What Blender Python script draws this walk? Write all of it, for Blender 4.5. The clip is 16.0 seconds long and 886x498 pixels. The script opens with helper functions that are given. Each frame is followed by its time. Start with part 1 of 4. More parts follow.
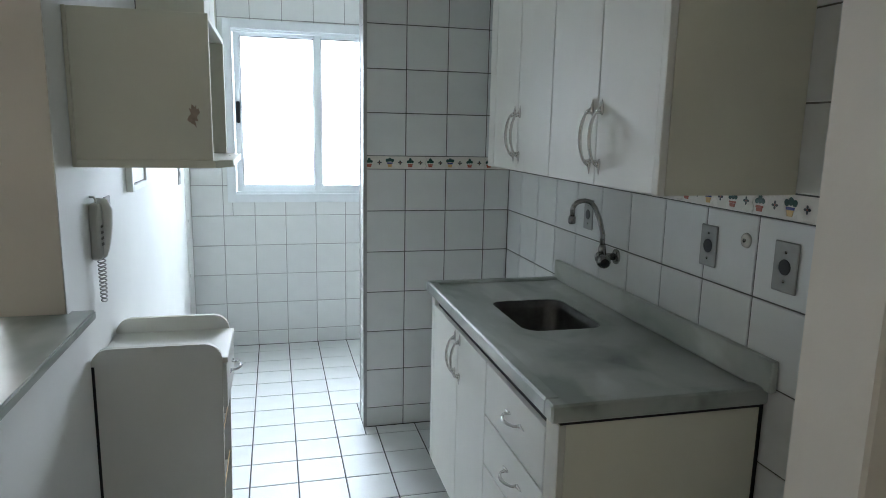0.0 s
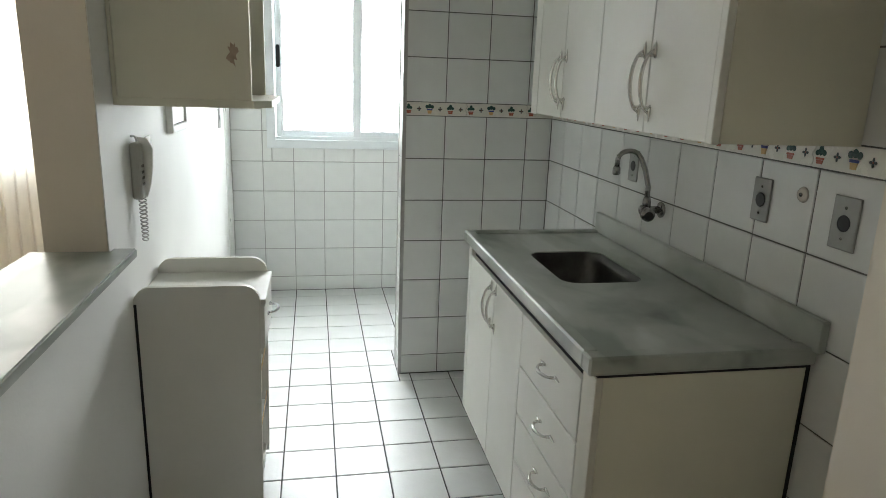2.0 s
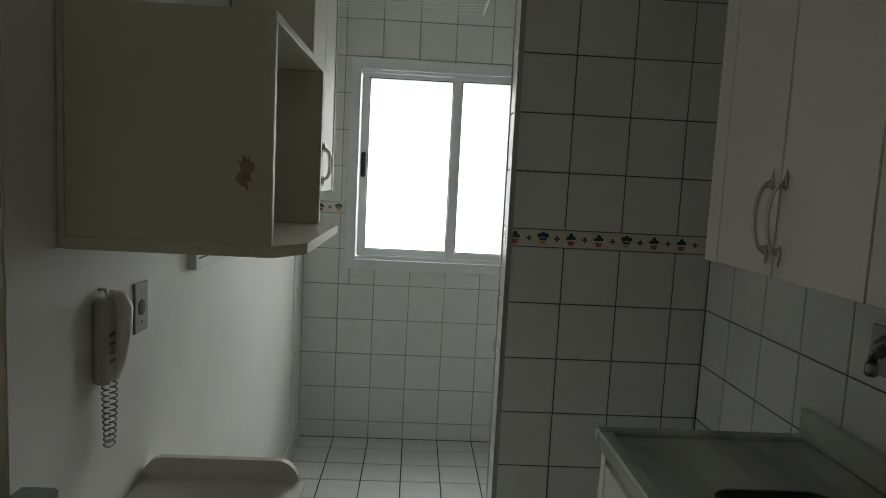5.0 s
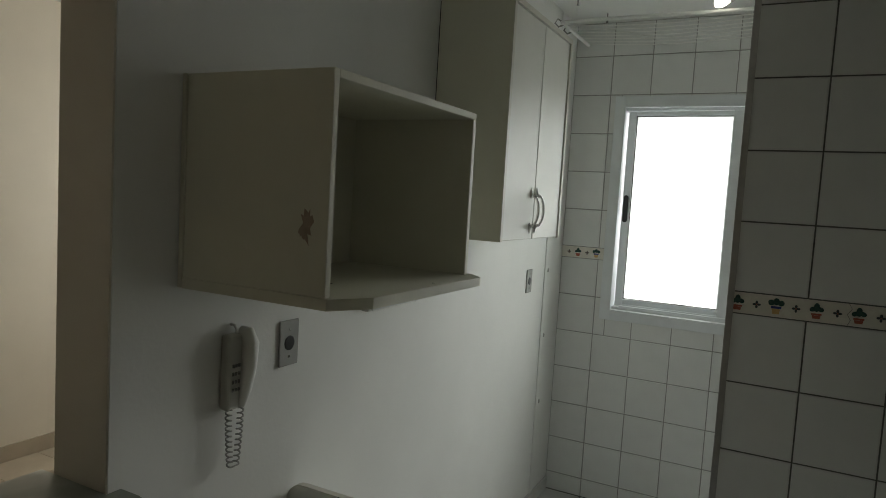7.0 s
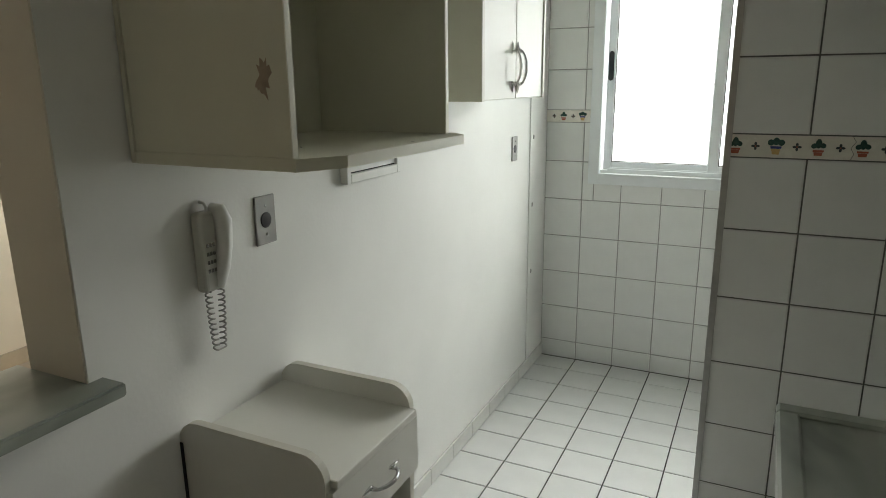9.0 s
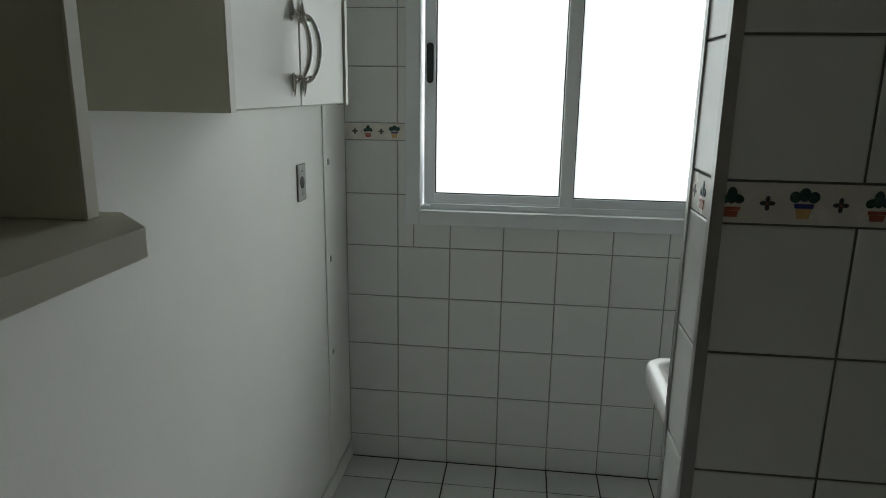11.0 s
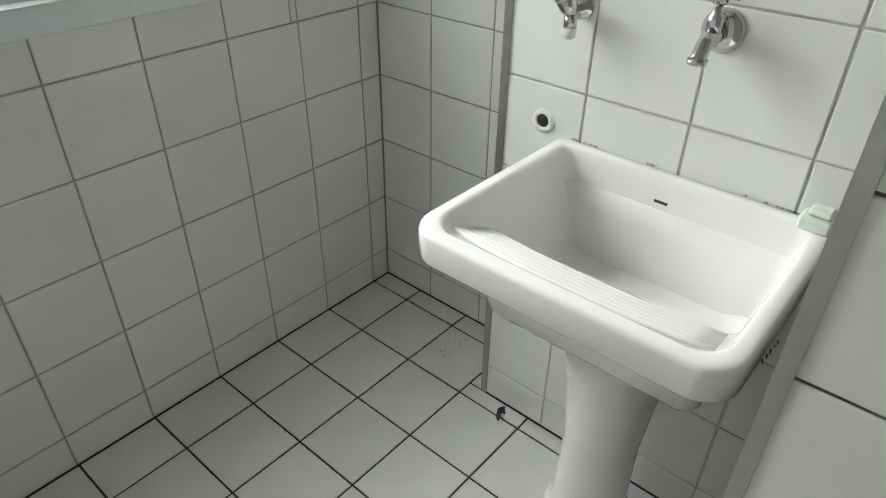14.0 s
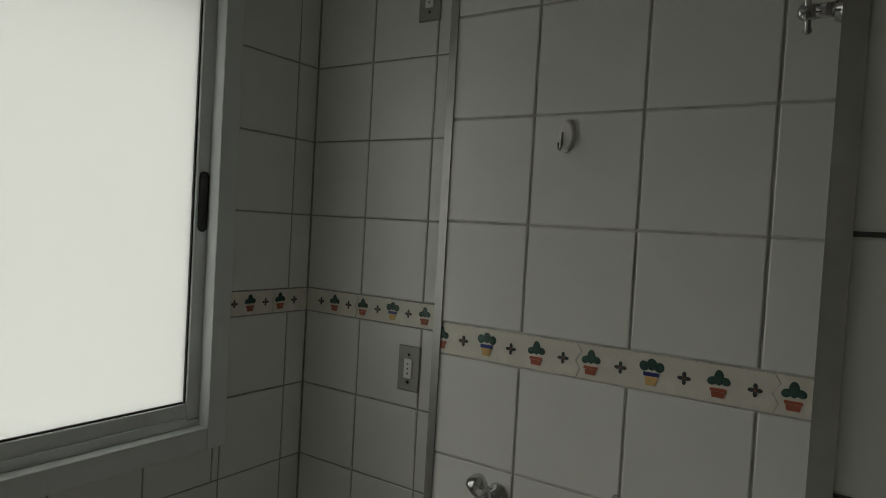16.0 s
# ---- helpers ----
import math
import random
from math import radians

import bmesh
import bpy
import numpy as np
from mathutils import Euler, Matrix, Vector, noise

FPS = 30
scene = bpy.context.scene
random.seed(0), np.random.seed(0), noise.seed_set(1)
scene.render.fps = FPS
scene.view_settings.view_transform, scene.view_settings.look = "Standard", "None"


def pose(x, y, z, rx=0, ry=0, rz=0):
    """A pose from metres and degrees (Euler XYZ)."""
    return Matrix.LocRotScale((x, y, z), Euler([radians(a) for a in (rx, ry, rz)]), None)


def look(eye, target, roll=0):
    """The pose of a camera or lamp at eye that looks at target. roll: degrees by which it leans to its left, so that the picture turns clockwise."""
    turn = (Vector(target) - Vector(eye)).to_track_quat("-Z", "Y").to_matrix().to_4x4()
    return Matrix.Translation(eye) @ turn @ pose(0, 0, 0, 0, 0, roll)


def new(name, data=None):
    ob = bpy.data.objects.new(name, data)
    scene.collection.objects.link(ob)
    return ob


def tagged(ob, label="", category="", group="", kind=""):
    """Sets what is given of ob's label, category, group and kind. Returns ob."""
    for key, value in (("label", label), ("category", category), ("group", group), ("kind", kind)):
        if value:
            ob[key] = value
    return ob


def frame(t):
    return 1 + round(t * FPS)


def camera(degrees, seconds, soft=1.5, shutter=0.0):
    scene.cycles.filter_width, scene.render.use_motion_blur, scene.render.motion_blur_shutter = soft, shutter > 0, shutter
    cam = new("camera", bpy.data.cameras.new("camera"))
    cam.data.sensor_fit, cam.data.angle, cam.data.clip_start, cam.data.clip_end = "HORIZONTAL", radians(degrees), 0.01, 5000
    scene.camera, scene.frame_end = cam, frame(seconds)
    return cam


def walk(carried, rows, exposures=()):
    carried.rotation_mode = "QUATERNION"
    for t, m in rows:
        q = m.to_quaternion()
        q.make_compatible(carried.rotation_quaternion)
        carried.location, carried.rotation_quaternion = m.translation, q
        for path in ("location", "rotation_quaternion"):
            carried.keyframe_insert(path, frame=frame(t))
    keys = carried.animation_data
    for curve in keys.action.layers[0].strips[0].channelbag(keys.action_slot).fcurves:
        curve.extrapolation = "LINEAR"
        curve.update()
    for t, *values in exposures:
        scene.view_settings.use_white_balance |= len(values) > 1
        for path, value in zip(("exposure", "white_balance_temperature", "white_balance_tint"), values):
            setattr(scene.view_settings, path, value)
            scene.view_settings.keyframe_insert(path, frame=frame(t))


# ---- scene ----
cam = camera(67.6, 16.0, soft=0.7)
PATH = [
    (0, (0.536, -4.565, 1.487), (1.023, -2.657, 1.134), 1.2),
    (0.5, (0.543, -4.545, 1.475), (1.012, -2.638, 1.096), 1.0),
    (1, (0.521, -4.507, 1.429), (0.938, -2.664, 0.775), 0.2),
    (1.5, (0.51, -4.53, 1.413), (0.874, -2.726, 0.628), 1.3),
    (2, (0.537, -4.534, 1.466), (0.915, -2.633, 0.97), 2.1),
    (2.5, (0.545, -4.526, 1.548), (0.987, -2.58, 1.404), 2.3),
    (3, (0.528, -4.532, 1.624), (1.009, -2.598, 1.785), 1.4),
    (3.5, (0.549, -4.497, 1.608), (0.956, -2.542, 1.731), 1.9),
    (3.7, (0.55, -4.425, 1.578), (0.919, -2.46, 1.587), 2.1),
    (5.8, (0.725, -3.42, 1.518), (0.405, -1.461, 1.276), 1.3),
    (6, (0.768, -3.397, 1.531), (0.292, -1.469, 1.287), 0.8),
    (6.5, (0.961, -3.425, 1.526), (0.14, -1.62, 1.27), 4.5),
    (7, (1.076, -3.488, 1.578), (0.16, -1.717, 1.424), 3.4),
    (7.5, (1.117, -3.501, 1.617), (0.144, -1.754, 1.603), 1.6),
    (8, (1.126, -3.498, 1.591), (0.135, -1.764, 1.481), 1.9),
    (8.2, (1.114, -3.477, 1.562), (0.113, -1.762, 1.323), 2.0),
    (10.3, (0.772, -2.905, 1.48), (0.356, -1.036, 0.902), -1.0),
    (10.5, (0.71, -2.737, 1.477), (0.355, -0.833, 0.979), 0.3),
    (11, (0.673, -2.416, 1.482), (0.434, -0.486, 1.015), 0.8),
    (11.5, (0.627, -2.078, 1.471), (0.801, -0.156, 0.946), -0.0),
    (12, (0.565, -1.748, 1.411), (1.052, 0.097, 0.814), -0.9),
    (12.5, (0.548, -1.522, 1.427), (1.102, 0.29, 0.786), -0.4),
    (13, (0.458, -1.376, 1.415), (1.61, 0.067, 0.647), -2.6),
    (13.5, (0.42, -1.34, 1.368), (1.675, -0.169, 0.342), -0.2),
    (14, (0.382, -1.337, 1.347), (1.647, -0.265, 0.228), 0.9),
    (14.5, (0.388, -1.33, 1.374), (1.797, -0.23, 0.477), 2.3),
    (15, (0.406, -1.321, 1.449), (1.928, -0.17, 0.849), 0.9),
    (15.5, (0.359, -1.316, 1.52), (1.988, -0.166, 1.365), 2.8),
    (16, (0.358, -1.321, 1.549), (2.018, -0.209, 1.484), 3.3),
]
walk(cam, [(t, look(eye, target, roll)) for t, eye, target, roll in PATH],
    [(0, -0.4, 5700, 10), (0.5, -0.35, 5950, 10), (1, -0.45, 6100, 10), (1.5, -0.35, 6300, 10), (2.2, -0.25, 6550, 9), (3, -0.4, 6850, 8), (3.5, -0.45, 6850, 8), (5.8, -2.75, 6800, 9), (6.5, -2.65, 6850, 9),
     (7, -2.15, 6900, 8), (7.5, -1.6, 6950, 8), (8.2, -1.3, 7000, 8), (10.3, -1.0, 6800, 9), (10.5, -1.25, 6800, 8), (11, -2.55, 6600, 8), (11.5, -3.5, 6550, 7), (12, -3.15, 6600, 7),
     (12.5, -3.05, 6500, 8), (13, -3.15, 6700, 9), (13.5, -2.4, 6750, 10), (14, -1.55, 6800, 11), (14.5, -1.4, 6800, 11), (15, -2.2, 6850, 11), (15.5, -3.45, 7250, 11), (16, -3.75, 7400, 10)])


# ---- world, lights ----
world = bpy.data.worlds.new("sky")
scene.world = world
world.use_nodes = True
_n = world.node_tree.nodes
_sky = _n.new("ShaderNodeTexSky")
_sky.sky_type = "NISHITA"
_sky.sun_disc = False
_sky.sun_elevation = radians(45)
_sky.sun_rotation = radians(200)
_n["Background"].inputs[1].default_value = 0.12
world.node_tree.links.new(_sky.outputs[0], _n["Background"].inputs[0])


def area_lamp(name, m, sx, sy, watts, colour, spread=180):
    d = bpy.data.lights.new(name, "AREA")
    d.shape, d.size, d.size_y, d.energy, d.color = "RECTANGLE", sx, sy, watts, colour
    ob = new(name, d)
    d.spread = radians(spread)
    ob.matrix_world = m
    return tagged(ob, kind="structure")


# daylight in the laundry window and in the living room window
area_lamp("daylight_laundry", look((0.82, 0.64, 1.78), (0.82, -1.0, 0.55)), 1.9, 1.6, 150, (0.93, 0.97, 1.0), 105)
area_lamp("daylight_living", look((-1.75, 0.10, 1.55), (-1.75, -3, 1.2)), 1.3, 1.2, 75, (1.0, 0.97, 0.92), 150)

# ---- materials ----


def mat(name, colour, rough=0.5, metal=0.0, var=0.06, scale=6.0, bump=0.0, bscale=120.0, rand=0.0, coat=0.0, spec=0.5):
    m = bpy.data.materials.new(name)
    m.use_nodes = True
    nt = m.node_tree
    b = nt.nodes["Principled BSDF"]
    b.inputs["Roughness"].default_value = rough
    b.inputs["Metallic"].default_value = metal
    b.inputs["Coat Weight"].default_value = coat
    b.inputs["Specular IOR Level"].default_value = spec
    co = nt.nodes.new("ShaderNodeTexCoord")
    ns = nt.nodes.new("ShaderNodeTexNoise")
    ns.inputs["Scale"].default_value, ns.inputs["Detail"].default_value = scale, 6
    nt.links.new(co.outputs["Object"], ns.inputs["Vector"])
    mr = nt.nodes.new("ShaderNodeMapRange")
    mr.inputs["From Min"].default_value, mr.inputs["From Max"].default_value = 0.3, 0.7
    mr.inputs["To Min"].default_value, mr.inputs["To Max"].default_value = 1 - var, 1 + var * 0.5
    nt.links.new(ns.outputs["Fac"], mr.inputs["Value"])
    val = mr.outputs[0]
    if rand:
        oi = nt.nodes.new("ShaderNodeObjectInfo")
        m2 = nt.nodes.new("ShaderNodeMapRange")
        m2.inputs["To Min"].default_value, m2.inputs["To Max"].default_value = 1 - rand, 1.0
        nt.links.new(oi.outputs["Random"], m2.inputs["Value"])
        mu = nt.nodes.new("ShaderNodeMath")
        mu.operation = "MULTIPLY"
        nt.links.new(val, mu.inputs[0])
        nt.links.new(m2.outputs[0], mu.inputs[1])
        val = mu.outputs[0]
    mix = nt.nodes.new("ShaderNodeVectorMath")
    mix.operation = "SCALE"
    mix.inputs[0].default_value = colour[:3]
    nt.links.new(val, mix.inputs["Scale"])
    nt.links.new(mix.outputs[0], b.inputs["Base Color"])
    r2 = nt.nodes.new("ShaderNodeMapRange")
    r2.inputs["To Min"].default_value, r2.inputs["To Max"].default_value = max(rough - 0.06, 0.02), min(rough + 0.08, 1)
    n3 = nt.nodes.new("ShaderNodeTexNoise")
    n3.inputs["Scale"].default_value, n3.inputs["Detail"].default_value = 23, 4
    nt.links.new(co.outputs["Object"], n3.inputs["Vector"])
    nt.links.new(n3.outputs["Fac"], r2.inputs["Value"])
    nt.links.new(r2.outputs[0], b.inputs["Roughness"])
    if bump:
        n2 = nt.nodes.new("ShaderNodeTexNoise")
        n2.inputs["Scale"].default_value, n2.inputs["Detail"].default_value = bscale, 4
        nt.links.new(co.outputs["Object"], n2.inputs["Vector"])
        bp = nt.nodes.new("ShaderNodeBump")
        bp.inputs["Strength"].default_value, bp.inputs["Distance"].default_value = bump, 0.004
        nt.links.new(n2.outputs["Fac"], bp.inputs["Height"])
        nt.links.new(bp.outputs[0], b.inputs["Normal"])
    return m


def emit(name, colour, strength):
    m = bpy.data.materials.new(name)
    m.use_nodes = True
    nt = m.node_tree
    nt.nodes.remove(nt.nodes["Principled BSDF"])
    e = nt.nodes.new("ShaderNodeEmission")
    e.inputs[0].default_value, e.inputs[1].default_value = (*colour, 1), strength
    nt.links.new(e.outputs[0], nt.nodes["Material Output"].inputs[0])
    return m


def marble_mat():
    m = mat("marble", (0.5, 0.51, 0.49), 0.34, var=0.1, scale=9)
    nt = m.node_tree
    b = nt.nodes["Principled BSDF"]
    co = nt.nodes.new("ShaderNodeTexCoord")
    ns = nt.nodes.new("ShaderNodeTexNoise")
    ns.inputs["Scale"].default_value, ns.inputs["Detail"].default_value, ns.inputs["Distortion"].default_value = 4.2, 3.0, 0.5
    mp = nt.nodes.new("ShaderNodeMapping")
    mp.inputs["Scale"].default_value = (1.0, 0.45, 1.0)
    mp.inputs["Rotation"].default_value = (0, 0, 0.5)
    nt.links.new(co.outputs["Object"], mp.inputs[0])
    nt.links.new(mp.outputs[0], ns.inputs["Vector"])
    cr = nt.nodes.new("ShaderNodeValToRGB")
    e = cr.color_ramp.elements
    e[0].position, e[0].color = 0.36, (0.25, 0.275, 0.24, 1)
    e[1].position, e[1].color = 0.62, (0.57, 0.585, 0.55, 1)
    k = cr.color_ramp.elements.new(0.44)
    k.color = (0.385, 0.41, 0.37, 1)
    k = cr.color_ramp.elements.new(0.54)
    k.color = (0.44, 0.46, 0.42, 1)
    nt.links.new(ns.outputs["Fac"], cr.inputs[0])
    # one dark damp stain with a ragged outline near the worktop's end
    far = nt.nodes.new("ShaderNodeVectorMath")
    far.operation = "DISTANCE"
    far.inputs[1].default_value = (1.37, -3.00, 0.893)
    nt.links.new(co.outputs["Object"], far.inputs[0])
    rag = nt.nodes.new("ShaderNodeTexNoise")
    rag.inputs["Scale"].default_value, rag.inputs["Detail"].default_value = 9, 2
    nt.links.new(co.outputs["Object"], rag.inputs["Vector"])
    add = nt.nodes.new("ShaderNodeMath")
    add.operation, add.inputs[1].default_value = "MULTIPLY_ADD", 0.32
    nt.links.new(rag.outputs["Fac"], add.inputs[0])
    nt.links.new(far.outputs["Value"], add.inputs[2])
    edge = nt.nodes.new("ShaderNodeMapRange")
    edge.inputs["From Min"].default_value, edge.inputs["From Max"].default_value = 0.20, 0.30
    edge.inputs["To Min"].default_value, edge.inputs["To Max"].default_value = 0.72, 1.0
    nt.links.new(add.outputs[0], edge.inputs["Value"])
    dim = nt.nodes.new("ShaderNodeVectorMath")
    dim.operation = "SCALE"
    nt.links.new(cr.outputs[0], dim.inputs[0])
    nt.links.new(edge.outputs[0], dim.inputs["Scale"])
    nt.links.new(dim.outputs[0], b.inputs["Base Color"])
    return m


M_TILE = mat("glazed_white_tile", (0.76, 0.77, 0.75), 0.20, var=0.03, scale=9, bump=0.05, bscale=14, rand=0.05)
M_FTILE = mat("glazed_floor_tile", (0.68, 0.685, 0.67), 0.36, var=0.06, scale=7, bump=0.10, bscale=60, rand=0.07)
M_BEIGETILE = mat("beige_floor_tile", (0.50, 0.43, 0.34), 0.35, var=0.10, scale=7, rand=0.08)
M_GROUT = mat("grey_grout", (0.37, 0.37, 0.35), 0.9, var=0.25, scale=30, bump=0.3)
# grout darkened for the kitchen side: shade in the joints put into the colour
M_GROUTK = mat("kitchen_grout_with_shade", (0.15, 0.15, 0.14), 0.9, var=0.25, scale=30, bump=0.3)
M_GROUTL = mat("pale_grout", (0.52, 0.51, 0.48), 0.9, var=0.25, scale=30, bump=0.3)
M_GROUTF = mat("dark_floor_grout", (0.05, 0.05, 0.048), 0.9, var=0.3, scale=20, bump=0.3)
M_WALL = mat("white_wall_paint", (0.80, 0.80, 0.77), 0.55, var=0.04, scale=3, bump=0.12, bscale=90)
M_CREAM = mat("cream_wall_paint", (0.77, 0.715, 0.63), 0.55, var=0.04, scale=3, bump=0.12, bscale=90)
M_CEIL = mat("ceiling_paint", (0.74, 0.74, 0.71), 0.6, var=0.04, scale=2, bump=0.1, bscale=80)
M_LAM = mat("white_laminate", (0.74, 0.73, 0.67), 0.42, var=0.035, scale=4, bump=0.04, bscale=200)
M_LAMY = mat("yellowish_laminate", (0.75, 0.735, 0.61), 0.42, var=0.05, scale=4, bump=0.04, bscale=200)
M_EDGE = mat("laminate_edge_band", (0.66, 0.64, 0.56), 0.45, var=0.06, scale=12)
M_GLUE = mat("torn_paper_residue", (0.42, 0.33, 0.25), 0.9, var=0.2, scale=60)
# near-black for dark boards, and for shade painted into cabinet gaps
M_DARK = mat("gap_shade_and_dark_board", (0.03, 0.03, 0.03), 0.8, var=0.2)
M_BLACK = mat("black_plastic", (0.015, 0.015, 0.016), 0.4, var=0.2)
M_ALU = mat("painted_aluminium", (0.74, 0.77, 0.78), 0.35, var=0.04, scale=10)
M_STRIP = mat("aluminium_strip", (0.43, 0.43, 0.42), 0.35, metal=0.9, var=0.1, scale=30)
M_CHROME = mat("chrome", (0.58, 0.58, 0.585), 0.08, metal=1.0, var=0.05)
M_SATIN = mat("satin_nickel", (0.68, 0.67, 0.64), 0.22, metal=1.0, var=0.05)
M_DULL = mat("dull_chrome", (0.38, 0.38, 0.37), 0.25, metal=1.0, var=0.15, scale=60)
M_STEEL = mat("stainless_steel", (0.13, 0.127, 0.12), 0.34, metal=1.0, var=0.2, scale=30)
M_PLATE = mat("grey_cover_plate", (0.33, 0.33, 0.31), 0.45, metal=0.3, var=0.06, scale=30)
M_CERAM = mat("white_ceramic", (0.84, 0.84, 0.82), 0.14, var=0.02, scale=5, coat=0.3)
M_PHONE = mat("grey_white_plastic", (0.55, 0.55, 0.50), 0.4, var=0.05, scale=20)
M_CORD = mat("grey_cord", (0.40, 0.40, 0.37), 0.5, var=0.06, scale=20)
M_WHITE = mat("white_plastic", (0.78, 0.78, 0.75), 0.4, var=0.04, scale=20)
M_GREEN = mat("cactus_green", (0.045, 0.10, 0.085), 0.25, var=0.35, scale=140)
M_TERRA = mat("terracotta_paint", (0.38, 0.10, 0.055), 0.3, var=0.15, scale=90)
M_OCHRE = mat("ochre_paint", (0.62, 0.40, 0.16), 0.3, var=0.12, scale=90)
M_BLUE = mat("blue_paint", (0.03, 0.045, 0.20), 0.3, var=0.15, scale=90)
M_INK = mat("dark_ink", (0.04, 0.05, 0.05), 0.4, var=0.2, scale=90)
M_BAND = mat("cream_border_tile", (0.74, 0.71, 0.64), 0.25, var=0.05, scale=30, rand=0.04)
M_BASE = mat("baseboard_tile", (0.70, 0.70, 0.67), 0.35, var=0.05, scale=12, rand=0.06)
M_MARBLE = marble_mat()
M_BULB = emit("lit_bulb", (1.0, 0.97, 0.9), 30.0)
M_OUTSIDE = emit("bright_overcast_backdrop", (0.95, 0.98, 1.0), 3.5)


def glass_mat():
    m = bpy.data.materials.new("frosted_glass")
    m.use_nodes = True
    nt = m.node_tree
    nt.nodes.remove(nt.nodes["Principled BSDF"])
    tr = nt.nodes.new("ShaderNodeBsdfTransparent")
    tl = nt.nodes.new("ShaderNodeBsdfTranslucent")
    gl = nt.nodes.new("ShaderNodeBsdfGlossy")
    gl.inputs["Roughness"].default_value = 0.15
    tl.inputs[0].default_value = (0.82, 0.845, 0.835, 1)
    tr.inputs[0].default_value = (0.82, 0.845, 0.835, 1)
    m1, m2 = nt.nodes.new("ShaderNodeMixShader"), nt.nodes.new("ShaderNodeMixShader")
    m1.inputs[0].default_value, m2.inputs[0].default_value = 0.7, 0.04
    nt.links.new(tr.outputs[0], m1.inputs[1])
    nt.links.new(tl.outputs[0], m1.inputs[2])
    nt.links.new(m1.outputs[0], m2.inputs[1])
    nt.links.new(gl.outputs[0], m2.inputs[2])
    nt.links.new(m2.outputs[0], nt.nodes["Material Output"].inputs[0])
    return m


M_GLASS = glass_mat()
M_SHEER = glass_mat()
for node in M_SHEER.node_tree.nodes:
    if node.type in ("BSDF_TRANSPARENT", "BSDF_TRANSLUCENT"):
        node.inputs[0].default_value = (0.93, 0.93, 0.92, 1)
M_SHEER.name = "sheer_curtain"


# ---- mesh helpers ----


def box(bm, x0, y0, z0, x1, y1, z1, bev=0.0, seg=1):
    v = [bm.verts.new((x, y, z)) for x in (x0, x1) for y in (y0, y1) for z in (z0, z1)]
    f = [bm.faces.new([v[i] for i in q]) for q in ((0, 1, 3, 2), (4, 6, 7, 5), (0, 4, 5, 1), (2, 3, 7, 6), (0, 2, 6, 4), (1, 5, 7, 3))]
    if bev:
        e = list({e for g in f for e in g.edges})
        bmesh.ops.bevel(bm, geom=e, offset=bev, segments=seg, affect="EDGES", profile=0.5)
    return bm


def boxes(*bs, bev=0.0, seg=1):
    bm = bmesh.new()
    for b in bs:
        box(bm, *b, bev=bev, seg=seg)
    return bm


def sweep(bm, pts, radii, seg=10, cap=True):
    """A round tube along the points, with a radius at each."""
    pts = [Vector(p) for p in pts]
    rings, up = [], Vector((0.31, 0.22, 0.92))
    for i, p in enumerate(pts):
        d = (pts[min(i + 1, len(pts) - 1)] - pts[max(i - 1, 0)]).normalized()
        a = d.cross(up)
        if a.length < 0.05:
            a = d.cross(Vector((1, 0, 0)))
        a.normalize()
        b = d.cross(a).normalized()
        r = radii[i] if hasattr(radii, "__len__") else radii
        rings.append([bm.verts.new(p + r * (math.cos(t) * a + math.sin(t) * b)) for t in (2 * math.pi * k / seg for k in range(seg))])
    for q, w in zip(rings, rings[1:]):
        for k in range(seg):
            bm.faces.new((q[k], q[(k + 1) % seg], w[(k + 1) % seg], w[k]))
    if cap:
        bm.faces.new(rings[0][::-1])
        bm.faces.new(rings[-1])
    for f in bm.faces:
        f.smooth = True
    return bm


def prism(bm, outline, z0, z1, axis="z"):
    """An outline of (a, b) pairs, drawn out from z0 to z1 along an axis."""
    place = {"z": lambda a, b, c: (a, b, c), "y": lambda a, b, c: (a, c, b), "x": lambda a, b, c: (c, a, b)}[axis]
    lo = [bm.verts.new(place(a, b, z0)) for a, b in outline]
    hi = [bm.verts.new(place(a, b, z1)) for a, b in outline]
    n = len(outline)
    bm.faces.new(lo[::-1])
    bm.faces.new(hi)
    for i in range(n):
        bm.faces.new((lo[i], lo[(i + 1) % n], hi[(i + 1) % n], hi[i]))
    bmesh.ops.recalc_face_normals(bm, faces=bm.faces)
    return bm


def rounded(x0, y0, x1, y1, r, n=5):
    out = []
    for cx, cy, a0 in ((x1 - r, y1 - r, 0), (x0 + r, y1 - r, 90), (x0 + r, y0 + r, 180), (x1 - r, y0 + r, 270)):
        for k in range(n + 1):
            a = radians(a0 + 90 * k / n)
            out.append((cx + r * math.cos(a), cy + r * math.sin(a)))
    return out


def mesh_of(name, bm, material):
    me = bpy.data.meshes.new(name)
    bmesh.ops.recalc_face_normals(bm, faces=bm.faces)
    bm.to_mesh(me)
    bm.free()
    for m in (material if isinstance(material, (list, tuple)) else [material]):
        me.materials.append(m)
    return me


def part(name, bm, material, parent, label=""):
    ob = new(name, mesh_of(name, bm, material))
    ob.parent = parent
    return tagged(ob, label)


def thing(name, label, category, at=(0, 0, 0), group="", kind=""):
    ob = new(name)
    ob.location = at
    ob.empty_display_size = 0.05
    return tagged(ob, label, category, group, kind)


def solid(name, bm, material, label, category, group="", kind=""):
    return tagged(new(name, mesh_of(name, bm, material)), label, category, group, kind)


def structure(name, bm, material, label="", category=""):
    return solid(name, bm, material, label, category, kind="structure")


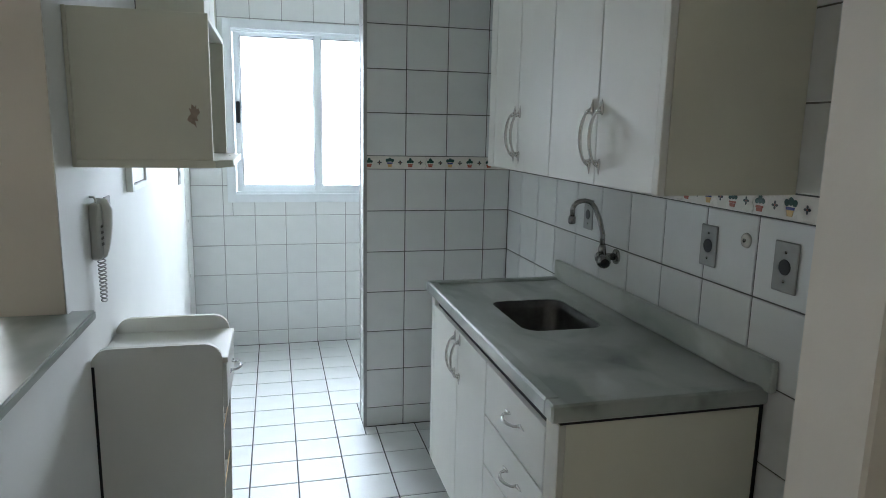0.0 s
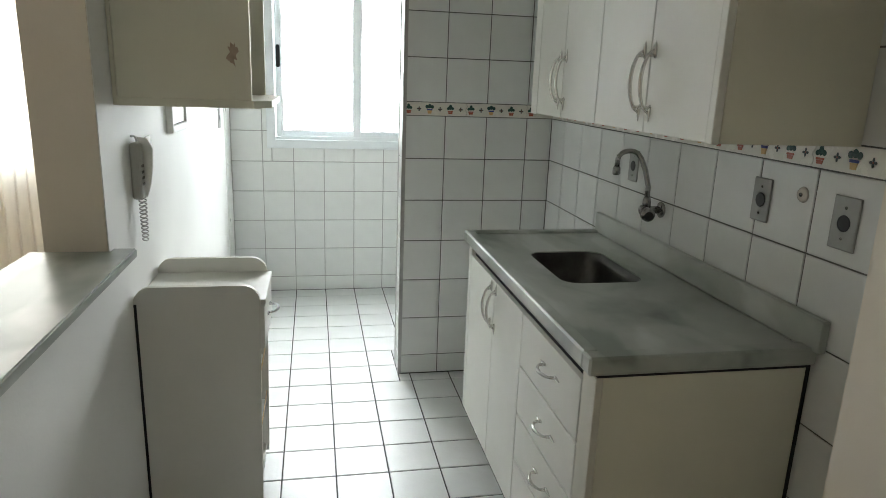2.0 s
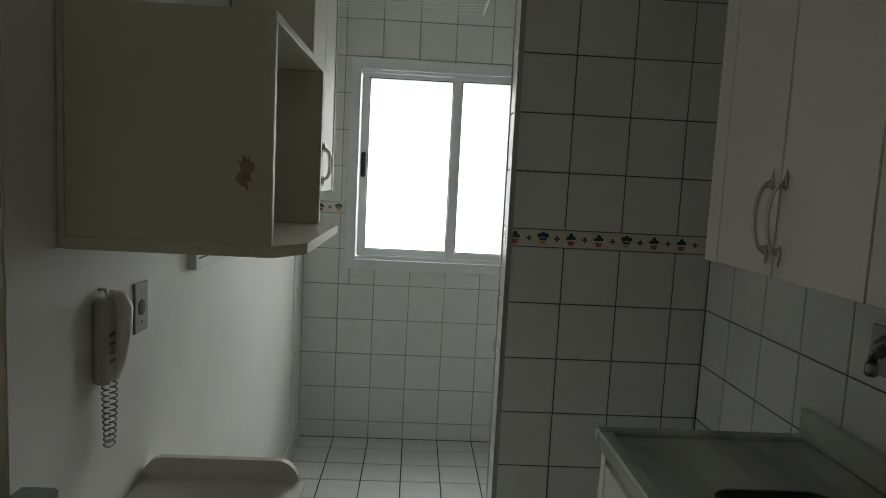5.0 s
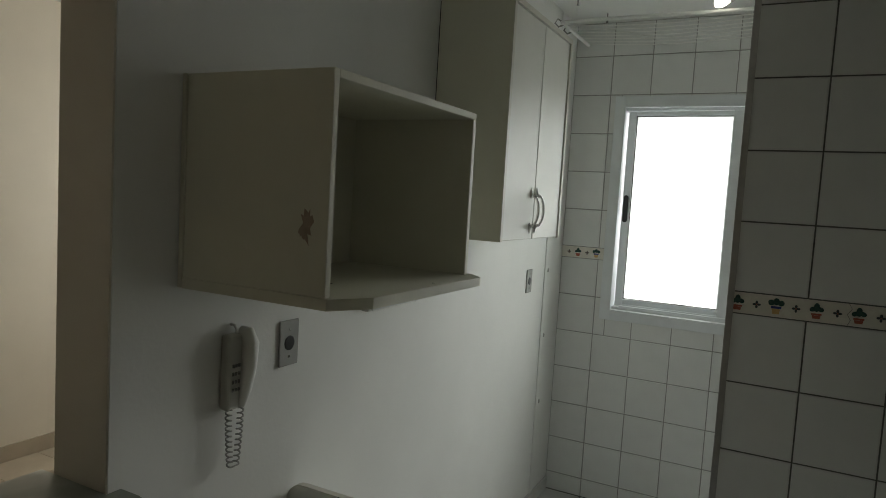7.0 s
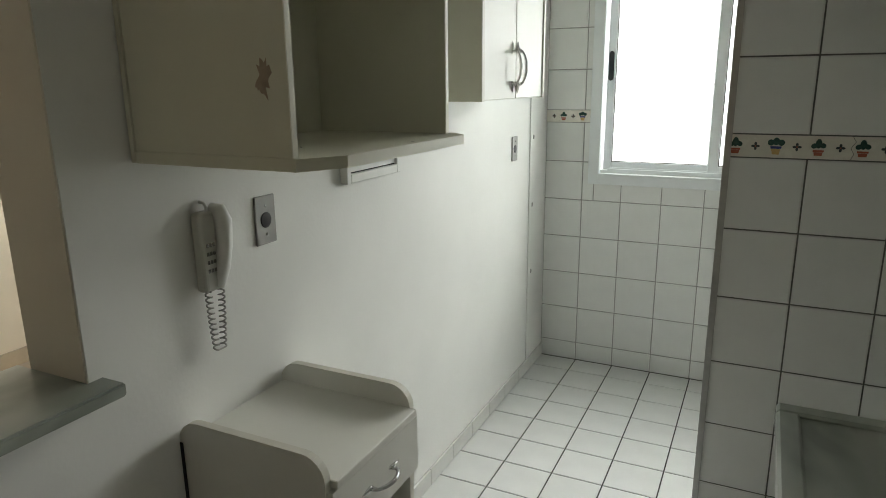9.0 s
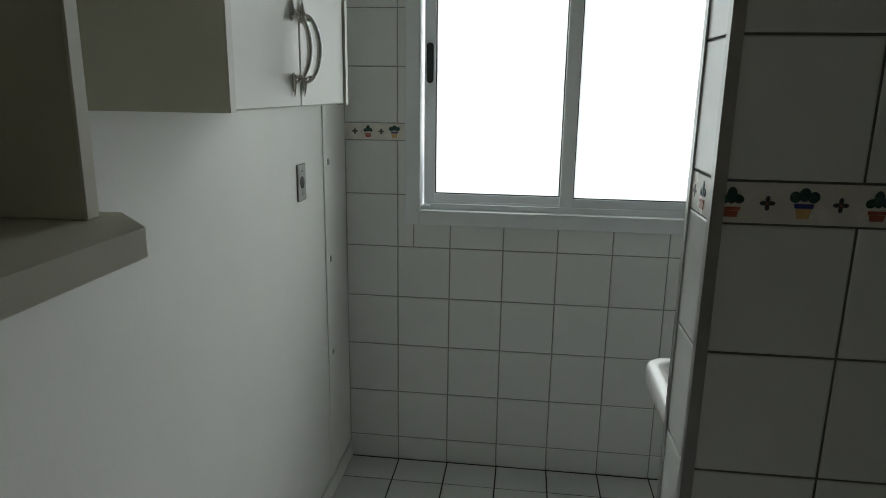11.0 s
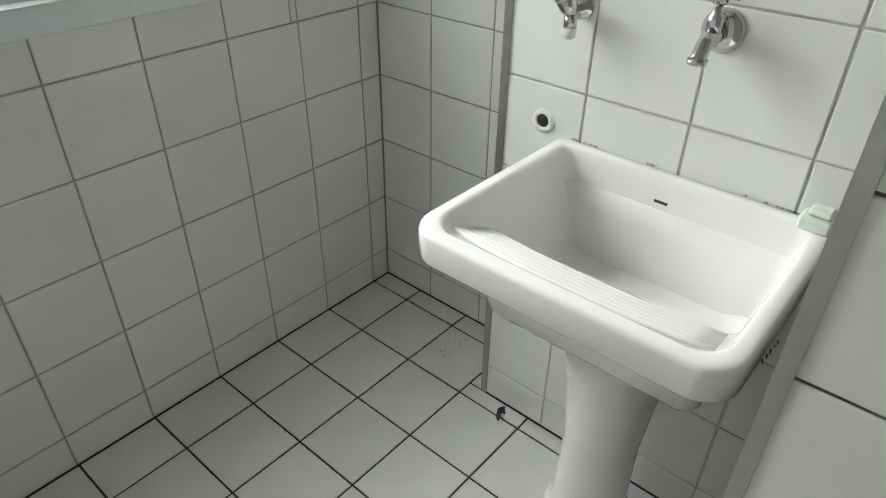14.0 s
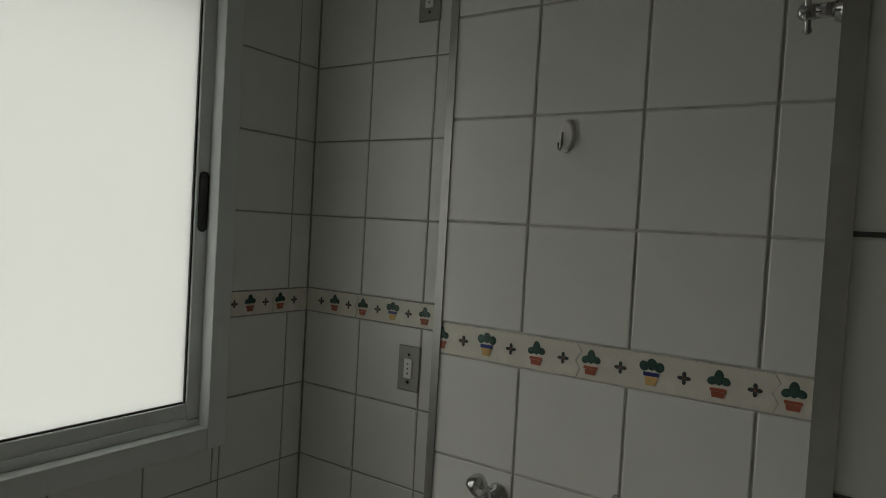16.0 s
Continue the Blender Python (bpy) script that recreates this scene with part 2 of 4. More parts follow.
# ---- plan ----
XL, XR = 0.0, 1.669            # kitchen's painted wall and tiled wall
PX, PY, PB = 0.943, -1.430, -1.284   # pillar's end, front and back
SX, SY = 1.450, -0.582           # tank panel's face and its window-side end
H = 2.532
OY, OZ0, OZ1 = -2.705, 0.969, 1.948   # serving hatch: far jamb, wall below, head
JX, JY = 1.362, -3.70             # door jamb

# ---- large structure ----
structure("floor", boxes((-2.75, -6.6, -0.15, 1.85, 0.2, -0.003)), M_GROUTF, "floor slab with dark grout between tiles", "floor")
structure("ceiling", boxes((-2.75, -6.6, H, 1.85, 0.2, H + 0.15)), M_CEIL, "white painted ceiling", "ceiling")
wall_window = structure("wall_window", boxes((-0.15, 0.003, 0, 0.26, 0.15, H), (1.38, 0.003, 0, 1.85, 0.15, H), (0.26, 0.003, 0, 1.38, 0.15, 1.02),
    (0.26, 0.003, 2.115, 1.38, 0.15, H)), M_GROUT, "white tiled wall under the laundry window", "wall")
wall_left = structure("wall_left", boxes((XL - 0.155, OY, 0, XL, 0.003, H), (XL - 0.155, -3.75, 0, XL, OY, OZ0), (XL - 0.155, -3.75, OZ1, XL, OY, H),
    (XL - 0.155, -3.9, 0, XL, -3.75, H)), M_WALL, "white painted wall with a serving hatch", "wall")
structure("wall_hatch_lining", boxes((XL - 0.1552, OY - 0.004, OZ0, XL - 0.002, OY, OZ1), (XL - 0.1554, OY - 0.004, 0, XL - 0.155, 0.0, H)), M_CREAM, "cream painted hatch reveal", "wall")
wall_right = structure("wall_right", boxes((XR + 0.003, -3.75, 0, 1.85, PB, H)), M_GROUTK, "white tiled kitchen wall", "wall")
wall_right_laundry = structure("wall_right_laundry", boxes((XR + 0.003, PB, 0, 1.85, 0.003, H)), M_GROUT, "white tiled laundry side wall", "wall")
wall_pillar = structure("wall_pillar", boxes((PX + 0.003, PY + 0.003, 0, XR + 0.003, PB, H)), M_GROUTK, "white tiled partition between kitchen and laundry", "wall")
wall_shaft = structure("wall_shaft", boxes((SX + 0.003, PB, 0, XR + 0.003, SY, H)), M_GROUTL, "white tiled wall behind the laundry tank", "wall")
structure("wall_jamb", boxes((JX, JY - 0.15, 0, 1.85, JY, H), bev=0.006), M_CREAM, "cream painted door jamb", "wall")
structure("wall_hall", boxes((XR, -6.6, 0, 1.85, JY - 0.15, H)), M_CREAM, "cream painted hall wall", "wall")
structure("wall_back", boxes((-2.75, -6.6, 0, 1.85, -6.45, H)), M_CREAM, "cream painted back wall", "wall")
structure("wall_living", boxes((-2.75, -6.45, 0, -2.6, 0.15, H)), M_CREAM, "cream painted living room wall", "wall")
structure("wall_living_window", boxes((-2.6, 0.0, 0, -2.45, 0.15, H), (-1.05, 0.0, 0, XL - 0.155, 0.15, H), (-2.45, 0.0, 0, -1.05, 0.15, 0.9), (-2.45, 0.0, 2.2, -1.05, 0.15, H)),
    M_CREAM, "cream painted wall round the living room window", "wall")
structure("ceiling_soffit", boxes((PX, PB, 2.35, XR, -0.62, H - 0.002)), M_CEIL, "white boxed-in soffit below the ceiling", "soffit")
structure("backdrop_laundry", boxes((-1.6, 1.6, -0.6, 3.4, 1.62, 4.0)), M_OUTSIDE, "bright overcast sky", "backdrop")
structure("backdrop_living", boxes((-4.4, 1.6, -0.6, -1.65, 1.62, 4.0)), M_OUTSIDE, "bright overcast sky", "backdrop")


def corner_strip(x, y, dx, dy, label):
    """An aluminium edging on an outer corner."""
    ell = ((0, 0), (0.018, 0), (0.018, 0.003), (0.003, 0.003), (0.003, 0.018), (0, 0.018))
    bm = prism(bmesh.new(), [(x + dx * a, y + dy * b) for a, b in ell], 0.001, H - 0.001)
    return structure("trim_corner", bm, M_STRIP, label, "corner trim")


corner_strip(PX - 0.003, PY - 0.003, 1, 1, "aluminium edging on the partition corner")
corner_strip(PX - 0.003, PB + 0.003, 1, -1, "aluminium edging on the partition corner")
corner_strip(SX - 0.003, SY + 0.003, 1, -1, "aluminium edging on the tank wall corner")


# ---- joinery ----
def bow_handle(parent, at, along, out, length=0.125, material=None):
    """A bow pull with pointed leaf ends, standing off its door."""
    a, o, c = Vector(along).normalized(), Vector(out).normalized(), Vector(at)
    bm = bmesh.new()
    pts, rad = [], []
    n = 16
    for k in range(n + 1):
        s = -1 + 2 * k / n
        lift = 0.030 * (1 - s * s) ** 0.6
        pts.append(c + a * s * length * 0.5 + o * (0.003 + lift))
        rad.append(0.0022 + 0.0030 * (1 - abs(s)) ** 0.5)
    sweep(bm, pts, rad, 8)
    for s in (-1, 1):
        p = c + a * s * length * 0.40
        sweep(bm, [p + a * s * t * 0.034 + o * (0.0035 - 0.002 * abs(t - 0.5)) for t in (-0.2, 0.1, 0.4, 0.7, 1.0)], [0.0015, 0.0050, 0.0046, 0.0028, 0.0006], 8)
        sweep(bm, [p, p + o * 0.022], 0.0035, 8)
    return part("handle", bm, material or M_SATIN, parent, "curved satin metal bow handle")


def panel_x(name, parent, x, y0, y1, z0, z1, t=0.016, material=None, label=""):
    """An upright board facing the room along x."""
    return part(name, boxes((x, y0, z0, x + t, y1, z1), bev=0.0015), material or M_LAM, parent, label)


# base cabinet under the sink
base = thing("base_cabinet", "white laminate sink base cabinet with two doors and four drawers", "cabinet", (1.4, -2.664, 0.15))
base.location = (0, 0, 0)
# near side takes the yellower laminate: yellowish light put into its colour
for y0, y1, m in ((-3.2945, -3.2761, M_LAMY), (-2.0802, -2.0618, M_LAM)):
    part("side_panel", boxes((1.153, y0, 0.148, XR - 0.012, y1, 0.846), bev=0.001), m, base)
# black strip fills the joint to paint its shade; second box darkens the wall edge
part("shadow_gap", boxes((1.137, -3.2965, 0.8470, XR - 0.003, -3.2822, 0.8570), (XR - 0.0105, -3.2965, 0.365, XR - 0.003, -3.2822, 0.8465)), M_BLACK, base, "black strip painting the shade under the worktop, with a dark line by the wall")
part("bottom_panel", boxes((1.157, -3.2761, 0.148, XR - 0.012, -2.0802, 0.164)), M_LAM, base)
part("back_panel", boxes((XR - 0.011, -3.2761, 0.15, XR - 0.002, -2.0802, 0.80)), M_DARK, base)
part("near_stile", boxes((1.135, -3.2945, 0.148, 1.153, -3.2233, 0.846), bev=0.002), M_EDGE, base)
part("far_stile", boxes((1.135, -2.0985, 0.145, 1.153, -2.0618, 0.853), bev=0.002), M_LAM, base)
# added dark sheet: paints the shade seen between doors and drawers
part("inner_shade_board", boxes((1.1525, -3.2228, 0.150, 1.1555, -2.099, 0.812)), M_DARK, base, "dark board that paints shade into the gaps between the fronts")
part("top_rail", boxes((1.157, -3.2213, 0.815, 1.171, -2.1006, 0.853)), M_EDGE, base, "beige rail under the worktop")
part("plinth", boxes((1.24, -3.1948, 0.0, XR - 0.01, -2.0822, 0.148)), M_LAM, base, "recessed plinth in shadow")
for y0, y1, hy in ((-2.4512, -2.1036, -2.4241), (-2.7681, -2.4563, -2.4833)):
    d = panel_x("door", base, 1.135, y0, y1, 0.145, 0.808)
    bow_handle(d, (1.135, hy, 0.715), (0, 0, 1), (-1, 0, 0), 0.14)
for z0, z1 in ((0.646, 0.808), (0.489, 0.640), (0.335, 0.483), (0.145, 0.329)):
    d = panel_x("drawer_front", base, 1.135, -3.2182, -2.7737, z0, z1)
    bow_handle(d, (1.135, -3.0250, z1 - 0.068), (0, 1, 0), (-1, 0, 0), 0.095)
# short black strip low on the wall beside the near side panel
part("edge_strip", boxes((XR - 0.010, -3.3047, 0.255, XR - 0.002, -3.2955, 0.36)), M_BLACK, base, "black strip by the wall")

# marble worktop with a cut-out, raised rim and upstand
WT = thing("worktop", "grey veined marble worktop with raised rim and upstand", "worktop")
bm = bmesh.new()
outer = [(1.145, -3.2713), (XR - 0.02, -3.2713), (XR - 0.02, -2.1128), (1.145, -2.1128)]
inner = rounded(1.262, -2.764, 1.528, -2.392, 0.055, 5)
loops = []
for loop in (outer, inner):
    vs = [bm.verts.new((x, y, 0.893)) for x, y in loop]
    loops += [bm.edges.new((vs[i], vs[(i + 1) % len(vs)])) for i in range(len(vs))]
bmesh.ops.triangle_fill(bm, edges=loops, use_beauty=True)
for f in list(bm.faces):
    if f.normal.z < 0:
        f.normal_flip()
ext = bmesh.ops.extrude_face_region(bm, geom=list(bm.faces))
bmesh.ops.translate(bm, verts=[v for v in ext["geom"] if isinstance(v, bmesh.types.BMVert)], vec=(0, 0, -0.03))
part("slab", bm, M_MARBLE, WT)
part("front_rim", boxes((1.108, -3.2713, 0.858, 1.147, -2.1128, 0.902), bev=0.005), M_MARBLE, WT)
part("near_rim", boxes((1.108, -3.3121, 0.858, XR - 0.002, -3.2693, 0.902), bev=0.005), M_MARBLE, WT)
part("far_rim", boxes((1.108, -2.1149, 0.858, XR - 0.002, -2.0771, 0.902), bev=0.005), M_MARBLE, WT)
part("upstand", boxes((XR - 0.022, -3.3326, 0.894, XR - 0.0015, -2.0822, 0.972), bev=0.003), M_MARBLE, WT)

# steel basin hung in the cut-out
bm = bmesh.new()
rings = []
for k, (g, z, r) in enumerate(((-0.004, 0.8905, 0.058), (0.004, 0.888, 0.055), (0.010, 0.86, 0.055), (0.016, 0.77, 0.055), (0.040, 0.752, 0.045), (0.10, 0.748, 0.03))):
    rings.append([bm.verts.new((x, y, z)) for x, y in rounded(1.262 + g, -2.764 + g, 1.528 - g, -2.392 - g, r, 5)])
for p, q in zip(rings, rings[1:]):
    for i in range(len(p)):
        bm.faces.new((p[i], p[(i + 1) % len(p)], q[(i + 1) % len(p)], q[i])).smooth = True
bm.faces.new(rings[-1])
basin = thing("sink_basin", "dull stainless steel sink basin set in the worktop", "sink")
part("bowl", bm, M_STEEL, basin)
bm = bmesh.new()
sweep(bm, [(1.395, -2.5925, 0.749), (1.395, -2.5925, 0.752), (1.395, -2.5925, 0.753)], [0.036, 0.036, 0.028], 20)
part("drain", bm, M_CHROME, basin, "chrome drain ring")

# swan-neck wall tap
tap = thing("kitchen_tap", "dull chrome swan-neck tap mounted on the tiles", "tap")
ty = -2.545
bm = bmesh.new()
sweep(bm, [(XR - 0.001, ty, 1.072), (XR - 0.006, ty, 1.072), (XR - 0.012, ty, 1.072)], [0.026, 0.026, 0.016], 18)
part("flange", bm, M_DULL, tap)
bm = bmesh.new()
sweep(bm, [(XR - 0.008, ty, 1.072), (1.625, ty, 1.072), (1.600, ty, 1.072), (1.592, ty, 1.072)], [0.012, 0.013, 0.018, 0.014], 14)
sweep(bm, [(1.612, ty, 1.072), (1.612, ty, 1.105), (1.612, ty, 1.115)], [0.014, 0.013, 0.010], 12)
part("body", bm, M_DULL, tap)
bm = bmesh.new()
sweep(bm, [(1.606, ty - 0.005, 1.072), (1.600, ty - 0.035, 1.066), (1.598, ty - 0.04, 1.065), (1.596, ty - 0.054, 1.062)], [0.014, 0.021, 0.024, 0.020], 16)
part("knob", bm, M_DULL, tap, "round tap knob with dark face")
bm = bmesh.new()
sweep(bm, [(1.5955, ty - 0.0545, 1.0618), (1.595, ty - 0.0565, 1.0615)], 0.015, 16)
part("knob_face", bm, M_BLACK, tap)
bm = bmesh.new()
pts = [(1.612, ty, 1.10), (1.611, ty, 1.15), (1.600, ty + 0.008, 1.20), (1.585, ty + 0.018, 1.24)]
for k in range(1, 9):
    a = math.pi * (0.15 + 0.85 * k / 8)
    pts.append((1.549 + 0.036 * math.cos(a), ty + 0.022 + 0.002 * k, 1.236 + 0.026 * math.sin(a)))
pts.append((1.513, ty + 0.04, 1.205))
sweep(bm, pts, 0.0085, 12)
part("spout", bm, M_DULL, tap)
bm = bmesh.new()
sweep(bm, [(1.513, ty + 0.04, 1.210), (1.513, ty + 0.04, 1.204), (1.513, ty + 0.04, 1.186), (1.513, ty + 0.04, 1.182)], [0.010, 0.0125, 0.0125, 0.009], 14)
part("aerator", bm, M_DULL, tap)


# tall wall cabinet over the worktop
up = thing("wall_cabinet", "tall white laminate wall cabinet with four doors", "cabinet")
for y0, y1 in ((-3.3200, -3.3027), (-2.1792, -2.1619)):
    part("side_panel", boxes((1.337, y0, 1.360, XR - 0.002, y1, 2.512)), M_LAMY, up, "yellowish side panel")
for z0, z1 in ((1.360, 1.376), (2.492, 2.512)):
    part("horizontal_panel", boxes((1.337, -3.3027, z0, XR - 0.002, -2.1792, z1)), M_LAM, up)
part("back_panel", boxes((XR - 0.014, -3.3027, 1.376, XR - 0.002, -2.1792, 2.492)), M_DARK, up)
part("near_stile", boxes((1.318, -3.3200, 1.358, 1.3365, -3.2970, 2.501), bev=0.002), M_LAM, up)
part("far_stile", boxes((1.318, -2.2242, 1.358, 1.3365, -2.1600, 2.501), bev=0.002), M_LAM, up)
# dark sheet added behind the doors, its colour standing for shade in the gaps
part("inner_shade_board", boxes((1.3375, -3.2960, 1.364, 1.3400, -2.2252, 2.501)), M_DARK, up, "dark board that paints shade into the gaps between the doors")
part("crown_rail", boxes((1.312, -3.3238, 2.503, 1.3365, -2.1581, H - 0.002), (1.3365, -3.3238, 2.513, XR - 0.002, -2.1581, H - 0.002), bev=0.002), M_LAM, up)
for y0, y1, hy in ((-2.4580, -2.1880, -2.436), (-2.7310, -2.4620, -2.484), (-3.0240, -2.7350, -3.000), (-3.2960, -3.0280, -3.052)):
    d = panel_x("door", up, 1.320, y0, y1, 1.360, 2.498)
    bow_handle(d, (1.320, hy, 1.478), (0, 0, 1), (-1, 0, 0), 0.15)


def flip(bm, x0):
    for v in bm.verts:
        v.co.x = x0 - v.co.x
    return bm


# microwave niche on the painted wall
niche = thing("open_wall_niche", "white laminate open wall niche with a chamfered bottom shelf", "shelf")
NX, NY0, NY1, NZ0, NZ1 = 0.366, -2.557, -1.975, 1.388, 1.791
part("near_side", boxes((XL + 0.012, NY0, NZ0, NX, NY0 + 0.016, NZ1), bev=0.0015), M_LAMY, niche)
part("far_side", boxes((XL + 0.012, NY1 - 0.016, NZ0, NX, NY1, NZ1 - 0.016), bev=0.0015), M_LAMY, niche)
part("top", boxes((XL + 0.012, NY0 + 0.016, NZ1 - 0.016, NX, NY1, NZ1), bev=0.0015), M_LAMY, niche)
part("back", boxes((XL + 0.002, NY0 - 0.004, NZ0 - 0.02, XL + 0.012, NY1 + 0.004, NZ1)), M_LAMY, niche)
bm = prism(bmesh.new(), [(XL + 0.012, NY0 - 0.002), (0.372, NY0 - 0.002), (0.416, NY0 + 0.080), (0.416, NY1 - 0.026), (0.368, NY1 + 0.022), (XL + 0.012, NY1 + 0.004)], 1.367, NZ0)
part("bottom_shelf", bm, M_LAMY, niche, "bottom shelf with cut corners")
bm = bmesh.new()
random.seed(5)
ring = []
for k in range(26):
    a = 2 * math.pi * k / 26
    r = 0.016 * (1 + 0.75 * noise.noise(Vector((math.cos(a) * 2.1, math.sin(a) * 2.1, 3.3)))) * random.uniform(0.7, 1.25)
    ring.append((0.316 + r * math.cos(a) * 0.95 + 0.004 * math.sin(a), 1.513 + 1.75 * r * math.sin(a)))
prism(bm, ring, NY0 - 0.0006, NY0 + 0.001, "y")
part("torn_patch", bm, M_GLUE, niche, "torn brown paper residue on the side")
for y, z in ((NY0 + 0.0175, 1.486), (NY0 + 0.0175, 1.726)):
    bm = bmesh.new()
    sweep(bm, [(0.34, y - 0.002, z), (0.34, y, z)], 0.004, 10)
    part("peg_hole", bm, M_BLACK, niche)
for x, y in ((0.25, -2.385), (0.39, -2.20)):
    bm = bmesh.new()
    sweep(bm, [(x, y, NZ0 - 0.001), (x, y, NZ0 + 0.0005)], 0.003, 8)
    part("peg_hole", bm, M_BLACK, niche)
# white framed cover on the wall beside the niche's underside
cover = thing("wall_cover", "white plastic framed cover plate on the painted wall", "wall cover")
gy0, gy1, gz0, gz1 = -1.900, -1.605, 1.236, 1.362
part("frame", boxes((XL, gy0, gz0, 0.024, gy0 + 0.020, gz1), (XL, gy1 - 0.020, gz0, 0.024, gy1, gz1), (XL, gy0 + 0.020, gz0, 0.024, gy1 - 0.020, gz0 + 0.026), (XL, gy0 + 0.020, gz1 - 0.014, 0.024, gy1 - 0.020, gz1), bev=0.002), M_WHITE, cover)
part("panel", boxes((XL, gy0 + 0.020, gz0 + 0.026, 0.014, gy1 - 0.020, gz1 - 0.014)), M_WHITE, cover)
part("seam", boxes((XL + 0.002, gy0 + 0.020, gz0 + 0.0262, 0.0148, gy1 - 0.020, gz0 + 0.0295)), M_DARK, cover, "dark seam along the panel")

# small two-door cabinet in the laundry corner
sc = thing("wall_cabinet", "small white laminate wall cabinet with two doors", "cabinet")
CX, CY0, CY1, CZ0, CZ1 = 0.264, -1.530, -0.918, 1.447, 2.224
for y0 in (CY0, CY1 - 0.018):
    part("side_panel", boxes((XL + 0.004, y0, CZ0, CX, y0 + 0.018, CZ1)), M_LAMY, sc)
part("bottom_panel", boxes((XL + 0.004, CY0 + 0.018, CZ0, CX - 0.02, CY1 - 0.018, CZ0 + 0.016)), M_LAM, sc)
part("top_panel", boxes((XL + 0.004, CY0 + 0.018, CZ1 - 0.018, CX, CY1 - 0.018, CZ1)), M_LAM, sc)
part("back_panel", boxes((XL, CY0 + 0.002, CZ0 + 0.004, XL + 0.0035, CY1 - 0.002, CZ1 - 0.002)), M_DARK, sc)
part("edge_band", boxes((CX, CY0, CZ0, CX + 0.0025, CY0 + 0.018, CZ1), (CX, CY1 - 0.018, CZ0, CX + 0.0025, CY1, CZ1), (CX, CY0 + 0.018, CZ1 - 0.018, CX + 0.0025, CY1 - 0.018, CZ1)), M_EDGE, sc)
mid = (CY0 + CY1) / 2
# shade between the two doors, painted as an added dark board
part("inner_shade_board", boxes((CX - 0.0225, CY0 + 0.019, CZ0 + 0.018, CX - 0.020, CY1 - 0.019, CZ1 - 0.019)), M_DARK, sc, "dark board that paints shade into the gaps between the doors")
for y0, y1, hy in ((CY0 + 0.0235, mid - 0.003, mid - 0.042), (mid + 0.003, CY1 - 0.0235, mid + 0.012)):
    d = panel_x("door", sc, CX - 0.018, y0, y1, CZ0 + 0.003, CZ1 - 0.022)
    bow_handle(d, (CX - 0.002, hy, 1.551), (0, 0, 1), (1, 0, 0), 0.125)

# rolling cart
cart = thing("rolling_cart", "white laminate kitchen cart on casters with one drawer", "cart")
KX0, KX1, KY0, KY1, KZ = 0.000, 0.364, -2.525, -2.180, 0.832


def end_panel(y):
    r = 0.05
    o = [(KX0, 0.072), (KX1 - 0.012, 0.072)]
    o += [(KX1 - r + r * math.cos(radians(a)), KZ - r + r * math.sin(radians(a))) for a in range(0, 91, 15)]
    o += [(KX0 + r + r * math.cos(radians(a)), KZ - r + r * math.sin(radians(a))) for a in range(90, 181, 15)]
    bm = prism(bmesh.new(), o, y, y + 0.016, "y")
    ob = part("end_panel", bm, M_LAM, cart)
    e = bmesh.new()
    q = [(x, y - 0.0012, z) for x, z in o[1:]]
    for p0, p1 in zip(o[1:], o[2:]):
        dx, dz = p1[0] - p0[0], p1[1] - p0[1]
        l = math.hypot(dx, dz)
        nx, nz = dz / l * 0.0018, -dx / l * 0.0018
        vs = [e.verts.new(c) for c in ((p0[0], y - 0.001, p0[1]), (p1[0], y - 0.001, p1[1]), (p1[0], y + 0.017, p1[1]), (p0[0], y + 0.017, p0[1]),
            (p0[0] + nx, y - 0.001, p0[1] + nz), (p1[0] + nx, y - 0.001, p1[1] + nz), (p1[0] + nx, y + 0.017, p1[1] + nz), (p0[0] + nx, y + 0.017, p0[1] + nz))]
        for f in ((4, 5, 6, 7), (0, 1, 5, 4), (2, 3, 7, 6)):
            e.faces.new([vs[i] for i in f])
    part("edge_band", e, M_EDGE, ob)
    return ob


end_panel(KY0)
end_panel(KY1 - 0.016)
part("top_board", boxes((KX0, KY0 + 0.016, 0.765, KX1 + 0.018, KY1 - 0.016, 0.783), bev=0.002), M_LAM, cart)
part("back_edge", boxes((0.0005, KY0 - 0.003, 0.074, 0.0085, KY0 - 0.0012, 0.782)), M_BLACK, cart, "dark raw edge against the wall")
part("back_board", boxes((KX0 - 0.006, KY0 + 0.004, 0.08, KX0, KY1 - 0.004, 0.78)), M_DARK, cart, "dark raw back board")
for z in (0.45, 0.27, 0.085):
    part("shelf", boxes((KX0, KY0 + 0.016, z, KX1 - 0.02, KY1 - 0.016, z + 0.014)), M_LAM, cart)
    bm = bmesh.new()
    if z > 0.1:
        sweep(bm, [(KX1 - 0.012, KY0 + 0.016, z + 0.05), (KX1 - 0.012, KY1 - 0.016, z + 0.05)], 0.0022, 8)
        part("guard_rail", bm, M_OCHRE, cart, "thin brass guard rail")
dr = part("drawer_front", boxes((KX1 - 0.004, KY0 + 0.004, 0.625, KX1 + 0.014, KY1 - 0.004, 0.762), bev=0.0015), M_LAM, cart)
bow_handle(dr, (KX1 + 0.014, (KY0 + KY1) / 2, 0.70), (0, 1, 0), (1, 0, 0), 0.10, M_CHROME)
